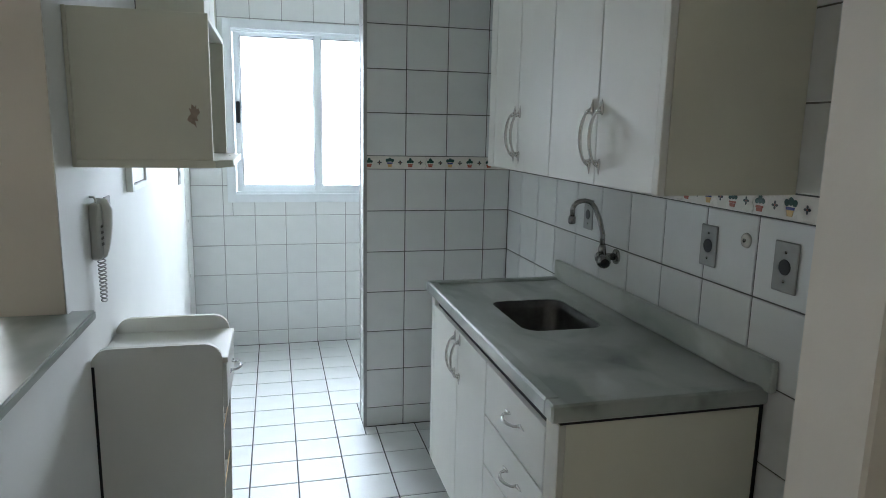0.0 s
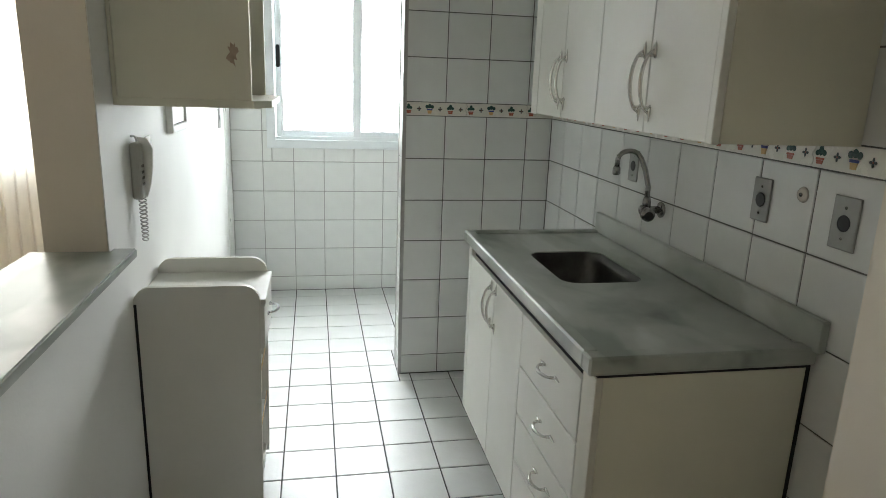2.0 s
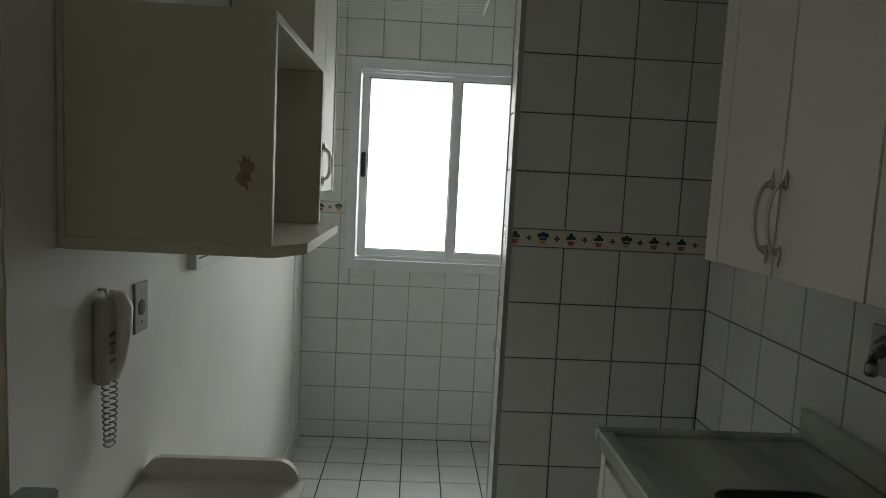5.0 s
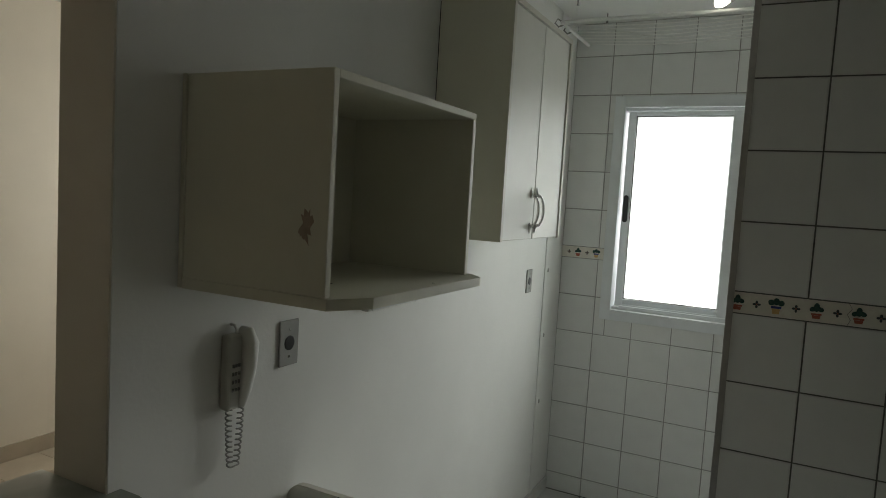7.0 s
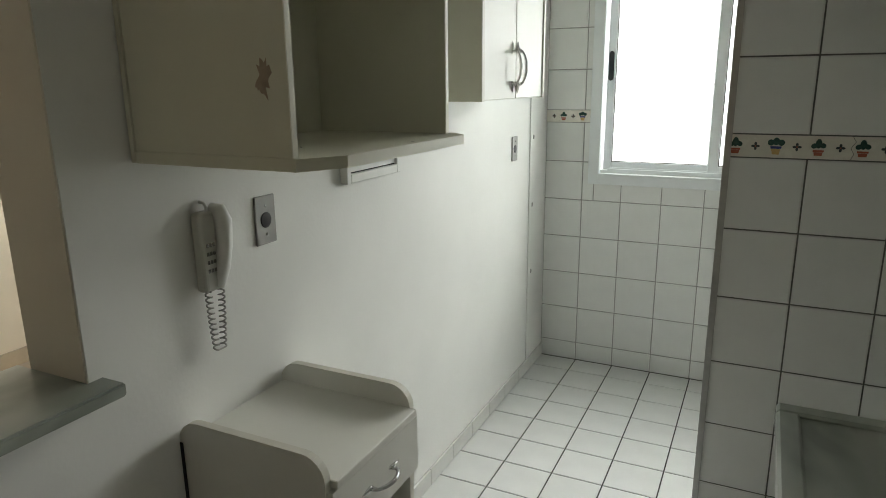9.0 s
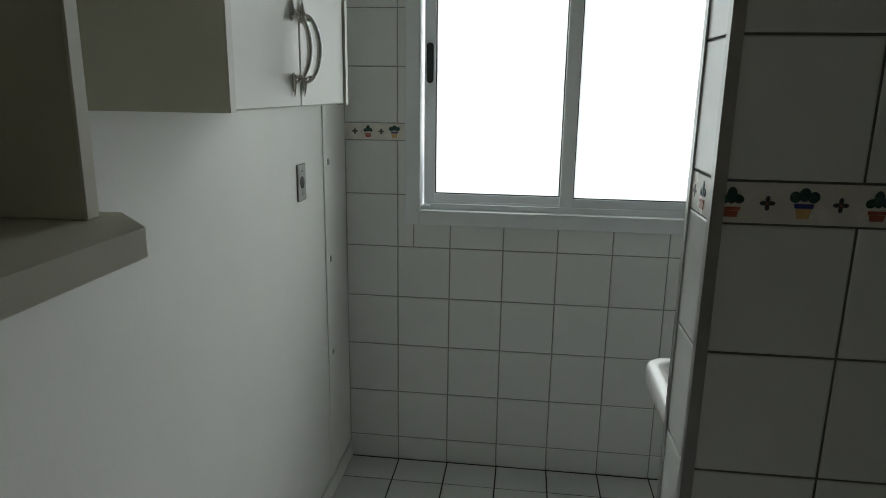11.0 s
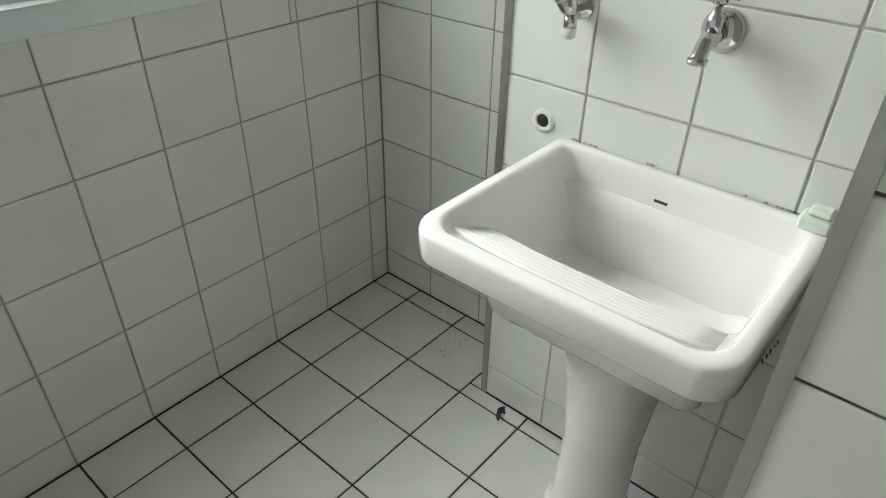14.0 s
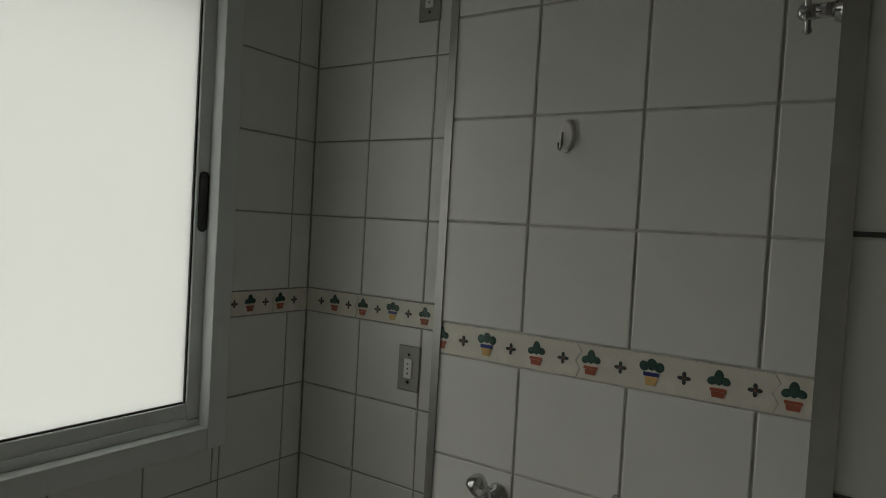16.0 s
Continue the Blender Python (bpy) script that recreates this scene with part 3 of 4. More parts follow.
for x in (KX0 + 0.06, KX1 - 0.05):
    for y in (KY0 + 0.03, KY1 - 0.03):
        cz = part("caster", boxes((x - 0.028, y - 0.012, 0.058, x + 0.028, y + 0.012, 0.072), (x - 0.012, y - 0.010, 0.03, x + 0.012, y + 0.010, 0.058), bev=0.002), M_WHITE, cart)
        bm = bmesh.new()
        sweep(bm, [(x, y - 0.022, 0.026), (x, y - 0.018, 0.026), (x, y - 0.008, 0.026), (x, y - 0.004, 0.026)], [0.018, 0.0245, 0.0245, 0.018], 18)
        sweep(bm, [(x, y + 0.004, 0.026), (x, y + 0.008, 0.026), (x, y + 0.018, 0.026), (x, y + 0.022, 0.026)], [0.018, 0.0245, 0.0245, 0.018], 18)
        part("wheel", bm, M_WHITE, cz)
for x in (KX0 + 0.06, KX1 - 0.045):
    part("caster_cleat", boxes((x - 0.03, KY0 - 0.004, 0.074, x + 0.03, KY0 - 0.001, 0.090), bev=0.001), M_LAM, cart)


# ---- wall plates ----
def plate(u0, z0, facing, w=0.068, h=0.112, name="outlet_plate", label="grey cover plate with a round black socket", square=False):
    """A socket plate; facing: 'left' wall looks along +x, 'right' wall along -x."""
    ob = thing(name, label, "outlet", group="wall sockets")
    s = 1 if facing[0] > 0 else -1
    x = facing[1]
    part("cover", boxes((min(x, x + s * 0.006), u0 - w / 2, z0 - h / 2, max(x, x + s * 0.006), u0 + w / 2, z0 + h / 2), bev=0.0022), M_PLATE, ob)
    bm = bmesh.new()
    if square:
        box(bm, min(x + s * 0.006, x + s * 0.009), u0 - 0.012, z0 - 0.024, max(x + s * 0.006, x + s * 0.009), u0 + 0.012, z0 + 0.024, 0.001)
        part("socket", bm, M_WHITE, ob, "white socket insert")
        for dz in (-0.012, 0.0, 0.012):
            b2 = bmesh.new()
            sweep(b2, [(x + s * 0.0088, u0, z0 + dz), (x + s * 0.0094, u0, z0 + dz)], 0.0024, 8)
            part("pin_hole", b2, M_BLACK, ob)
    else:
        sweep(bm, [(x + s * 0.004, u0, z0), (x + s * 0.0068, u0, z0), (x + s * 0.0072, u0, z0)], [0.0185, 0.0185, 0.016], 20)
        part("socket", bm, M_BLACK, ob, "round black socket")
    for dz in (-0.034, 0.034):
        b2 = bmesh.new()
        sweep(b2, [(x + s * 0.005, u0, z0 + dz), (x + s * 0.0066, u0, z0 + dz)], 0.0036, 10)
        part("screw", b2, M_DULL if not square else M_BLACK, ob)
    return ob


plate(-2.322, 1.190, (-1, XR))
plate(-3.035, 1.196, (-1, XR))
plate(-3.317, 1.194, (-1, XR), 0.076, 0.118)
plate(-2.218, 1.197, (1, XL), 0.070, 0.115)
plate(-0.500, 1.206, (1, XL), 0.068, 0.112)
plate(-0.364, 1.198, (-1, XR), 0.064, 0.112, label="grey cover plate with a white three-pin socket", square=True)
plate(-0.368, 2.100, (-1, XR), 0.064, 0.112, label="grey cover plate high on the tiles", square=True)
plate(-1.59, 0.42, (1, -2.6), 0.07, 0.115)
bm = bmesh.new()
sweep(bm, [(XR, -3.176, 1.233), (XR - 0.003, -3.176, 1.233), (XR - 0.006, -3.176, 1.233)], [0.019, 0.018, 0.012], 18)
capped = thing("blanking_plate", "small round yellowed blanking plate on the tiles", "blanking plate")
part("cap", bm, M_BAND, capped)
bm = bmesh.new()
sweep(bm, [(XR - 0.006, -3.176, 1.233), (XR - 0.008, -3.176, 1.233)], 0.005, 10)
part("screw", bm, M_DULL, capped)

# door telephone
ph = thing("intercom_phone", "grey-white wall intercom handset with a coiled cord", "intercom")
PY0 = -2.442
part("cradle", boxes((XL, PY0, 1.083, XL + 0.030, PY0 + 0.058, 1.253), bev=0.009, seg=3), M_PHONE, ph)
bm = bmesh.new()
sweep(bm, [(XL + 0.012, PY0 + 0.050, 1.254), (XL + 0.028, PY0 + 0.054, 1.251), (XL + 0.038, PY0 + 0.055, 1.23), (XL + 0.037, PY0 + 0.054, 1.178), (XL + 0.031, PY0 + 0.049, 1.128), (XL + 0.024, PY0 + 0.042, 1.088)],
    [0.013, 0.018, 0.019, 0.017, 0.016, 0.011], 14)
hs = part("handset", bm, M_WHITE, ph, "paler rounded handset")
for i in range(4):
    for j in range(3):
        part("button", boxes((XL + 0.0298, PY0 + 0.010 + j * 0.0085, 1.126 + i * 0.018, XL + 0.0325, PY0 + 0.016 + j * 0.0085, 1.134 + i * 0.018), bev=0.0008), M_DULL, ph)
bm = bmesh.new()
pts = []
for k in range(420):
    s = k / 419
    a = 2 * math.pi * 22 * s
    z = 1.088 - 0.135 * math.sin(math.pi * min(s * 1.0, 1) * 0.5) if s < 0.5 else 0
    top, low = 1.086, 0.953
    zc = top - (top - low) * (s / 0.5 if s < 0.5 else (1 - s) / 0.5)
    yc = PY0 + 0.030 + (0.0 if s < 0.5 else 0.018) * 1.0 - 0.009 + 0.009 * math.cos(math.pi * (1 - s))
    pts.append((XL + 0.022 + 0.0065 * math.cos(a), yc + 0.0065 * math.sin(a), zc))
sweep(bm, pts, 0.0020, 5)
part("coiled_cord", bm, M_CORD, ph, "coiled grey cord hanging in a loop")
bm = bmesh.new()
sweep(bm, [(XL, PY0 + 0.032, 1.27), (XL + 0.012, PY0 + 0.032, 1.27), (XL + 0.016, PY0 + 0.034, 1.26), (XL + 0.016, PY0 + 0.034, 1.251)], 0.0035, 8)
part("wire_hook", bm, M_WHITE, ph)

# ---- hatch sill ----
bm = prism(bmesh.new(), [(XL - 0.195, -3.75), (0.062, -3.75), (0.062, OY + 0.028), (XL + 0.001, OY + 0.028), (XL + 0.001, OY - 0.002), (XL - 0.195, OY - 0.002)], OZ0, OZ0 + 0.026)
bmesh.ops.bevel(bm, geom=list(bm.edges), offset=0.004, segments=2, affect="EDGES")
sill = structure("sill_hatch", bm, M_MARBLE, "grey marble sill of the serving hatch", "sill")

# baseboard tiles along the painted wall
bb = structure("baseboard", boxes((XL, -3.74, 0.001, XL + 0.004, -0.002, 0.068)), M_GROUT, "tiled baseboard along the painted wall", "baseboard")
y = 0.003
while y < 3.6:
    y1 = min(y + 0.2, 3.72)
    part("baseboard_tile", boxes((XL + 0.002, -y1 + 0.0012, 0.002, XL + 0.010, -y - 0.0012, 0.07), bev=0.0012), M_BASE, bb)
    y += 0.2
lb = structure("baseboard_living", boxes((-2.6, -6.4, 0.001, -2.588, -0.002, 0.09)), M_BEIGETILE, "beige baseboard in the living room", "baseboard")
# cable duct up the painted wall by the window
duct = structure("cable_duct", boxes((XL, -0.275, 0.07, XL + 0.005, -0.235, H), bev=0.002), M_WALL, "painted-over conduit chase in the wall", "conduit")
for z in (0.55, 0.90, 1.24):
    bm = bmesh.new()
    sweep(bm, [(XL + 0.004, -0.225, z), (XL + 0.0065, -0.225, z)], [0.012, 0.009], 12)
    part("plug_mark", bm, M_CORD, duct)

# ---- laundry window ----
win = tagged(new("window_1"), "white aluminium sliding window with frosted panes", "window", kind="structure")
wx0, wx1, wz0, wz1 = 0.231, 1.404, 0.990, 2.152
cw = 0.052


def ring_boxes(x0, x1, z0, z1, w, y0, y1, bev=0.0015):
    return boxes((x0, y0, z0, x0 + w, y1, z1), (x1 - w, y0, z0, x1, y1, z1), (x0 + w, y0, z0, x1 - w, y1, z0 + w), (x0 + w, y0, z1 - w, x1 - w, y1, z1), bev=bev)


part("casing", ring_boxes(wx0, wx1, wz0, wz1, cw, -0.014, 0.004), M_ALU, win)
part("casing_lip", ring_boxes(wx0 + cw, wx1 - cw, wz0 + cw, wz1 - cw, 0.004, -0.020, 0.014), M_ALU, win)
fx0, fx1, fz0, fz1 = wx0 + cw - 0.012, wx1 - cw + 0.012, wz0 + cw - 0.012, wz1 - cw + 0.012
part("window_frame", boxes((fx0, 0.014, fz0, fx0 + 0.012, 0.10, fz1), (fx1 - 0.012, 0.014, fz0, fx1, 0.10, fz1), (fx0 + 0.012, 0.014, fz0, fx1 - 0.012, 0.10, fz0 + 0.030), (fx0 + 0.012, 0.014, fz1 - 0.030, fx1 - 0.012, 0.10, fz1), bev=0.0015), M_ALU, win)
part("track", boxes((wx0 + 0.09, 0.012, wz0 + 0.068, wx1 - 0.09, 0.020, wz0 + 0.078), (wx0 + 0.09, 0.046, wz0 + 0.068, wx1 - 0.09, 0.050, wz0 + 0.082)), M_ALU, win)


def sash(x0, x1, y, lw, rw):
    z0, z1 = wz0 + 0.070, wz1 - 0.058
    w = 0.040
    s = part("sash", boxes((x0, y, z0, x0 + lw, y + 0.024, z1), (x1 - rw, y, z0, x1, y + 0.024, z1), (x0 + lw, y, z0, x1 - rw, y + 0.024, z0 + w), (x0 + lw, y, z1 - w + 0.008, x1 - rw, y + 0.024, z1), bev=0.0015), M_ALU, win)
    part("gasket", ring_boxes(x0 + lw, x1 - rw, z0 + w, z1 - w + 0.008, 0.004, y + 0.006, y + 0.020, 0), M_BLACK, s, "black rubber glazing gasket")
    p = part("pane", boxes((x0 + lw + 0.003, y + 0.010, z0 + w + 0.002, x1 - rw - 0.003, y + 0.014, z1 - w + 0.006)), M_GLASS, s, "frosted glass pane")
    p.visible_shadow = False
    return s


def slot(x, y, parent):
    bm = prism(bmesh.new(), rounded(x - 0.0125, 1.506, x + 0.0125, 1.648, 0.0122, 5), y - 0.003, y + 0.001, "y")
    part("finger_pull", bm, M_BLACK, parent, "black recessed finger pull")


sl = sash(0.292, 0.846, 0.052, 0.040, 0.046)
sr = sash(0.800, 1.358, 0.022, 0.046, 0.040)
slot(0.311, 0.052, sl)
slot(1.337, 0.022, sr)

# living room window, seen past the hatch
lw = tagged(new("window_2"), "white framed living room window behind sheer curtains", "window", kind="structure")
part("window_frame", ring_boxes(-2.45, -1.05, 0.9, 2.2, 0.05, 0.02, 0.09), M_ALU, lw)
part("mullion", boxes((-1.78, 0.03, 0.95, -1.72, 0.08, 2.15), (-2.40, 0.03, 1.28, -1.10, 0.08, 1.33)), M_ALU, lw)
p = part("pane", boxes((-2.40, 0.05, 0.95, -1.10, 0.054, 2.15)), M_GLASS, lw)
p.visible_shadow = False
bm = bmesh.new()
cols = []
for k in range(90):
    s = k / 89
    x = -1.75 + 0.62 * s
    y = -0.085 + 0.022 * math.sin(s * 52) + 0.010 * math.sin(s * 23 + 1)
    cols.append([bm.verts.new((x + 0.006 * math.sin(j * 1.3 + k * 0.2), y * (1.0 + 0.05 * j), 2.335 - 2.33 * j / 8)) for j in range(9)])
for p0, p1 in zip(cols, cols[1:]):
    for j in range(8):
        bm.faces.new((p0[j], p0[j + 1], p1[j + 1], p1[j])).smooth = True
cur = thing("curtain", "sheer off-white curtain hanging beside the window", "curtain")
part("fabric", bm, M_SHEER, cur)
bm = bmesh.new()
sweep(bm, [(-2.5, -0.085, 2.335), (-1.0, -0.085, 2.335)], 0.012, 12)
part("rod", bm, M_WHITE, cur)
for x in (-2.42, -1.08):
    part("rod_bracket", boxes((x - 0.01, -0.09, 2.345, x + 0.01, 0.0, 2.36)), M_WHITE, cur)


# ---- ceiling spots ----
def spot(at, aim, label):
    s = thing("ceiling_spot", label, "ceiling lamp", group="ceiling spots")
    x, y = at
    bm = bmesh.new()
    sweep(bm, [(x, y, H), (x, y, H - 0.006), (x, y, H - 0.014), (x, y, H - 0.017)], [0.056, 0.056, 0.050, 0.030], 28)
    part("canopy", bm, M_WHITE, s)
    d = Vector(aim).normalized()
    c = Vector((x, y, H - 0.085))
    bm = bmesh.new()
    sweep(bm, [(x, y, H - 0.014), (x, y, H - 0.075)], 0.007, 10)
    part("stem", bm, M_WHITE, s)
    bm = bmesh.new()
    sweep(bm, [c - d * 0.050, c - d * 0.046, c + d * 0.018, c + d * 0.020, c + d * 0.046], [0.018, 0.024, 0.025, 0.029, 0.029], 20)
    part("socket", bm, M_BAND, s, "cream swivel lamp holder")
    bm = bmesh.new()
    sweep(bm, [c + d * 0.044, c + d * 0.060, c + d * 0.085, c + d * 0.098, c + d * 0.104], [0.020, 0.024, 0.022, 0.014, 0.003], 16)
    part("bulb", bm, M_BULB, s, "lit lamp bulb")


spot((0.855, -2.50), (0.05, -0.45, -0.28), "cream swivel ceiling spot with a lit bulb")
spot((0.83, -0.67), (-0.80, 0.28, -0.50), "cream swivel ceiling spot with a lit bulb")

# ---- clothes airer ----
air = thing("clothes_airer", "white ceiling clothes airer with thin lines", "clothes airer")
for x in (0.10, 0.925):
    bm = bmesh.new()
    sweep(bm, [(x, -0.575, 2.392), (x, -0.12, 2.392)], 0.008, 10)
    part("end_bar", bm, M_WHITE, air)
for k in range(8):
    yy = -0.565 + 0.061 * k
    bm = bmesh.new()
    r = 0.0075 if k == 0 else 0.0026
    sweep(bm, [(0.10 + 0.825 * q / 8, yy, 2.395 - (0.0 if k == 0 else 0.018 * math.sin(math.pi * q / 8))) for q in range(9)], r, 8)
    part("front_rail" if k == 0 else "line", bm, M_WHITE, air)
for x, yy in ((0.145, -0.50), (0.20, -0.18), (0.86, -0.50), (0.86, -0.18)):
    bm = bmesh.new()
    sweep(bm, [(x, yy, H), (x, yy, H - 0.02), (x, yy, H - 0.05)], [0.003, 0.003, 0.006], 8)
    part("ceiling_hook", bm, M_DULL, air)
    bm = bmesh.new()
    sweep(bm, [(x, yy, H - 0.05), (x, yy, 2.395)], 0.0012, 6)
    part("cord", bm, M_WHITE, air)
for yy in (-0.55, -0.42):
    bm = bmesh.new()
    sweep(bm, [(0.10, yy, 2.397), (0.075, yy - 0.01, 2.412), (0.06, yy, 2.397), (0.075, yy + 0.01, 2.382), (0.10, yy, 2.387)], 0.004, 8)
    part("pulley", bm, M_DULL, air, "small metal pulley")

# ---- laundry tank ----
tank = thing("laundry_tank", "white ceramic laundry tank with a ribbed washboard", "laundry tank")


def tank_outline(g, bulge):
    """The tank's rim from above, drawn in by g: a straight back, a bowed front."""
    x0, x1, y0, y1 = 1.008 + g, SX - 0.004 - min(g, 0.06) * 0.9, -1.245 + g, -0.732 - g
    base_o = rounded(x0, y0, x1, y1, max(0.048 - g * 0.3, 0.022), 6)
    sharp = rounded(x0, y0, x1, y1, 0.016 + g * 0.25, 6)
    base_o = [s if s[0] > (x0 + x1) / 2 else p for p, s in zip(base_o, sharp)]
    out = []
    for x, yv in base_o:
        s = (yv - (y0 + y1) / 2) / ((y1 - y0) / 2)
        k = max(0, (x1 - x) / (x1 - x0))
        out.append((x - bulge * (1 - s * s) * k, yv))
    return out


def loft(bm, rings, close=True):
    vs = [[bm.verts.new(p) for p in r] for r in rings]
    n = len(vs[0])
    for p, q in zip(vs, vs[1:]):
        for i in range(n):
            bm.faces.new((p[i], p[(i + 1) % n], q[(i + 1) % n], q[i])).smooth = True
    if close:
        bm.faces.new(vs[-1])
    return vs


def tring(g, z, bulge=0.020, sx=0.0):
    return [(x + sx * max(0, (SX - x) / 0.4), yv, z - 0.0) for x, yv in tank_outline(g, bulge)]


bm = bmesh.new()
loft(bm, [tring(0.075, 0.560, 0.010, 0.10), tring(0.060, 0.60, 0.014, 0.075), tring(0.046, 0.70, 0.018, 0.045), tring(0.040, 0.742, 0.018, 0.028), tring(0.016, 0.748), tring(0.004, 0.751), tring(0.0015, 0.756), tring(0.0, 0.780),
    tring(0.0, 0.800), tring(0.0022, 0.8065), tring(0.007, 0.8095), tring(0.022, 0.8098), tring(0.027, 0.8080), tring(0.0300, 0.8035), tring(0.0325, 0.790, 0.019, 0.010), tring(0.040, 0.750, 0.016, 0.105), tring(0.046, 0.738, 0.014, 0.118),
    tring(0.060, 0.66, 0.012, 0.135), tring(0.072, 0.615, 0.01, 0.145), tring(0.11, 0.600, 0.008, 0.14)])
bm.verts.ensure_lookup_table()
bm.faces.new([bm.verts[k] for k in range(len(tank_outline(0, 0)))][::-1])
part("basin", bm, M_CERAM, tank)
for k in range(6):
    bm = bmesh.new()
    t = (k + 0.6) / 6
    z = 0.7880 - 0.037 * t
    yy0, yy1 = -1.200 + 0.008 * t, -0.776 - 0.008 * t
    n = 12
    pts = []
    for q in range(n + 1):
        s = -1 + 2 * q / n
        pts.append((1.066 + 0.088 * t - (0.019 - 0.006 * t) * (1 - s * s), yy0 + (yy1 - yy0) * q / n, z))
    sweep(bm, pts, [0.004] + [0.0060] * (n - 1) + [0.004], 8)
    part("washboard_rib", bm, M_CERAM, tank)
bm = bmesh.new()
rr = []
for z, r, dx in ((0.0, 0.098, 0.0), (0.02, 0.094, 0.0), (0.05, 0.080, 0), (0.25, 0.078, 0), (0.42, 0.092, 0), (0.57, 0.125, 0)):
    rr.append([(1.315 + dx + r * 0.95 * math.cos(a), -0.99 + r * math.sin(a), z) for a in (2 * math.pi * i / 28 for i in range(28))])
loft(bm, rr)
part("pedestal", bm, M_CERAM, tank)
part("maker_mark", boxes((1.4015, -0.985, 0.766, 1.4030, -0.960, 0.771)), M_INK, tank, "small dark printed mark")
random.seed(9)
bm = bmesh.new()
for k in range(5):
    a = random.uniform(-0.3, 0.3)
    sweep(bm, [(1.10 + 0.02 * k, -1.2485, 0.782 - 0.006 * k), (1.108 + 0.02 * k + a * 0.01, -1.2490, 0.770 - 0.005 * k)], 0.0012, 6)
part("scratch", bm, M_INK, tank, "dark scratches on the rim")

random.seed(12)
bm = bmesh.new()
for k in range(14):
    y0 = random.choice((-1.10, -1.16, -0.93, -0.80)) + random.uniform(-0.03, 0.03)
    box(bm, SX - 0.0030 - random.uniform(0, 0.002), y0, 0.8085, SX - 0.0006, y0 + random.uniform(0.003, 0.016), 0.8085 + random.uniform(0.0005, 0.0012))
part("sealant_stain", bm, M_DULL, tank, "blackened sealant behind the rim")["kind"] = "stuff"

soap = thing("soap_bar", "two pieces of pale green soap on the tank rim", "soap")
bm = boxes((1.395, -1.238, 0.809, 1.442, -1.186, 0.831), bev=0.006)
part("bar", bm, mat("pale_green_soap", (0.66, 0.75, 0.67), 0.5, var=0.1, scale=40), soap)
bm = boxes((1.404, -1.232, 0.831, 1.438, -1.196, 0.843), bev=0.005)
part("soap_piece", bm, mat("white_soap", (0.80, 0.81, 0.76), 0.5, var=0.1, scale=40), soap)

# machine tap: angled body with a round top
t1 = thing("machine_tap", "chrome angled washing machine tap on the tiles", "tap")
fy, fz = -0.745, 1.055
bm = bmesh.new()
sweep(bm, [(SX, fy, fz), (SX - 0.006, fy, fz), (SX - 0.008, fy, fz), (SX - 0.040, fy, fz)], [0.022, 0.021, 0.0125, 0.0125], 16)
part("flange", bm, M_CHROME, t1)
bm = bmesh.new()
sweep(bm, [(SX - 0.030, fy, fz - 0.010), (SX - 0.046, fy + 0.004, fz + 0.008), (SX - 0.060, fy + 0.007, fz + 0.027)], [0.013, 0.0155, 0.0155], 16)
part("body", bm, M_CHROME, t1)
bm = bmesh.new()
sweep(bm, [(SX - 0.057, fy + 0.0065, fz + 0.023), (SX - 0.060, fy + 0.007, fz + 0.027), (SX - 0.071, fy + 0.0095, fz + 0.043), (SX - 0.073, fy + 0.010, fz + 0.046)], [0.015, 0.018, 0.018, 0.013], 18)
part("knob", bm, M_CHROME, t1)
bm = bmesh.new()
sweep(bm, [(SX - 0.038, fy, fz - 0.004), (SX - 0.040, fy, fz - 0.030)], 0.012, 14)
part("outlet", bm, M_CHROME, t1)
bm = bmesh.new()
sweep(bm, [(SX - 0.040, fy, fz - 0.028), (SX - 0.040, fy, fz - 0.044), (SX - 0.040, fy, fz - 0.048)], [0.0125, 0.012, 0.006], 14)
part("outlet_cap", bm, M_WHITE, t1, "white plastic cap")

# tank tap with a cross handle
t2 = thing("tank_tap", "chrome tank tap with a four-armed cross handle", "tap")
fy, fz = -0.992, 1.062
bm = bmesh.new()
sweep(bm, [(SX, fy, fz), (SX - 0.004, fy, fz), (SX - 0.012, fy, fz), (SX - 0.016, fy, fz)], [0.034, 0.034, 0.024, 0.015], 24)
part("flange", bm, M_CHROME, t2)
bm = bmesh.new()
sweep(bm, [(SX - 0.012, fy, fz), (SX - 0.044, fy, fz), (SX - 0.060, fy, fz - 0.003), (SX - 0.074, fy, fz - 0.011), (SX - 0.082, fy, fz - 0.023), (SX - 0.084, fy, fz - 0.028)], [0.0135, 0.0145, 0.0135, 0.0120, 0.0115, 0.0155], 14)
sweep(bm, [(SX - 0.084, fy, fz - 0.026), (SX - 0.084, fy, fz - 0.032)], 0.0155, 14)
part("spout", bm, M_CHROME, t2)
bm = bmesh.new()
sweep(bm, [(SX - 0.047, fy, fz + 0.008), (SX - 0.047, fy, fz + 0.030), (SX - 0.047, fy, fz + 0.034), (SX - 0.047, fy, fz + 0.052)], [0.0140, 0.0125, 0.0085, 0.0065], 12)
part("bonnet", bm, M_CHROME, t2)
bm = bmesh.new()
for k in range(2):
    a = math.pi / 2 * k + 0.6
    d = Vector((math.cos(a), math.sin(a), 0))
    c = Vector((SX - 0.047, fy, fz + 0.058))
    sweep(bm, [c - d * 0.031, c - d * 0.027, c - d * 0.020, c - d * 0.008, c + d * 0.008, c + d * 0.020, c + d * 0.027, c + d * 0.031], [0.003, 0.0062, 0.0042, 0.0048, 0.0048, 0.0042, 0.0062, 0.003], 10)
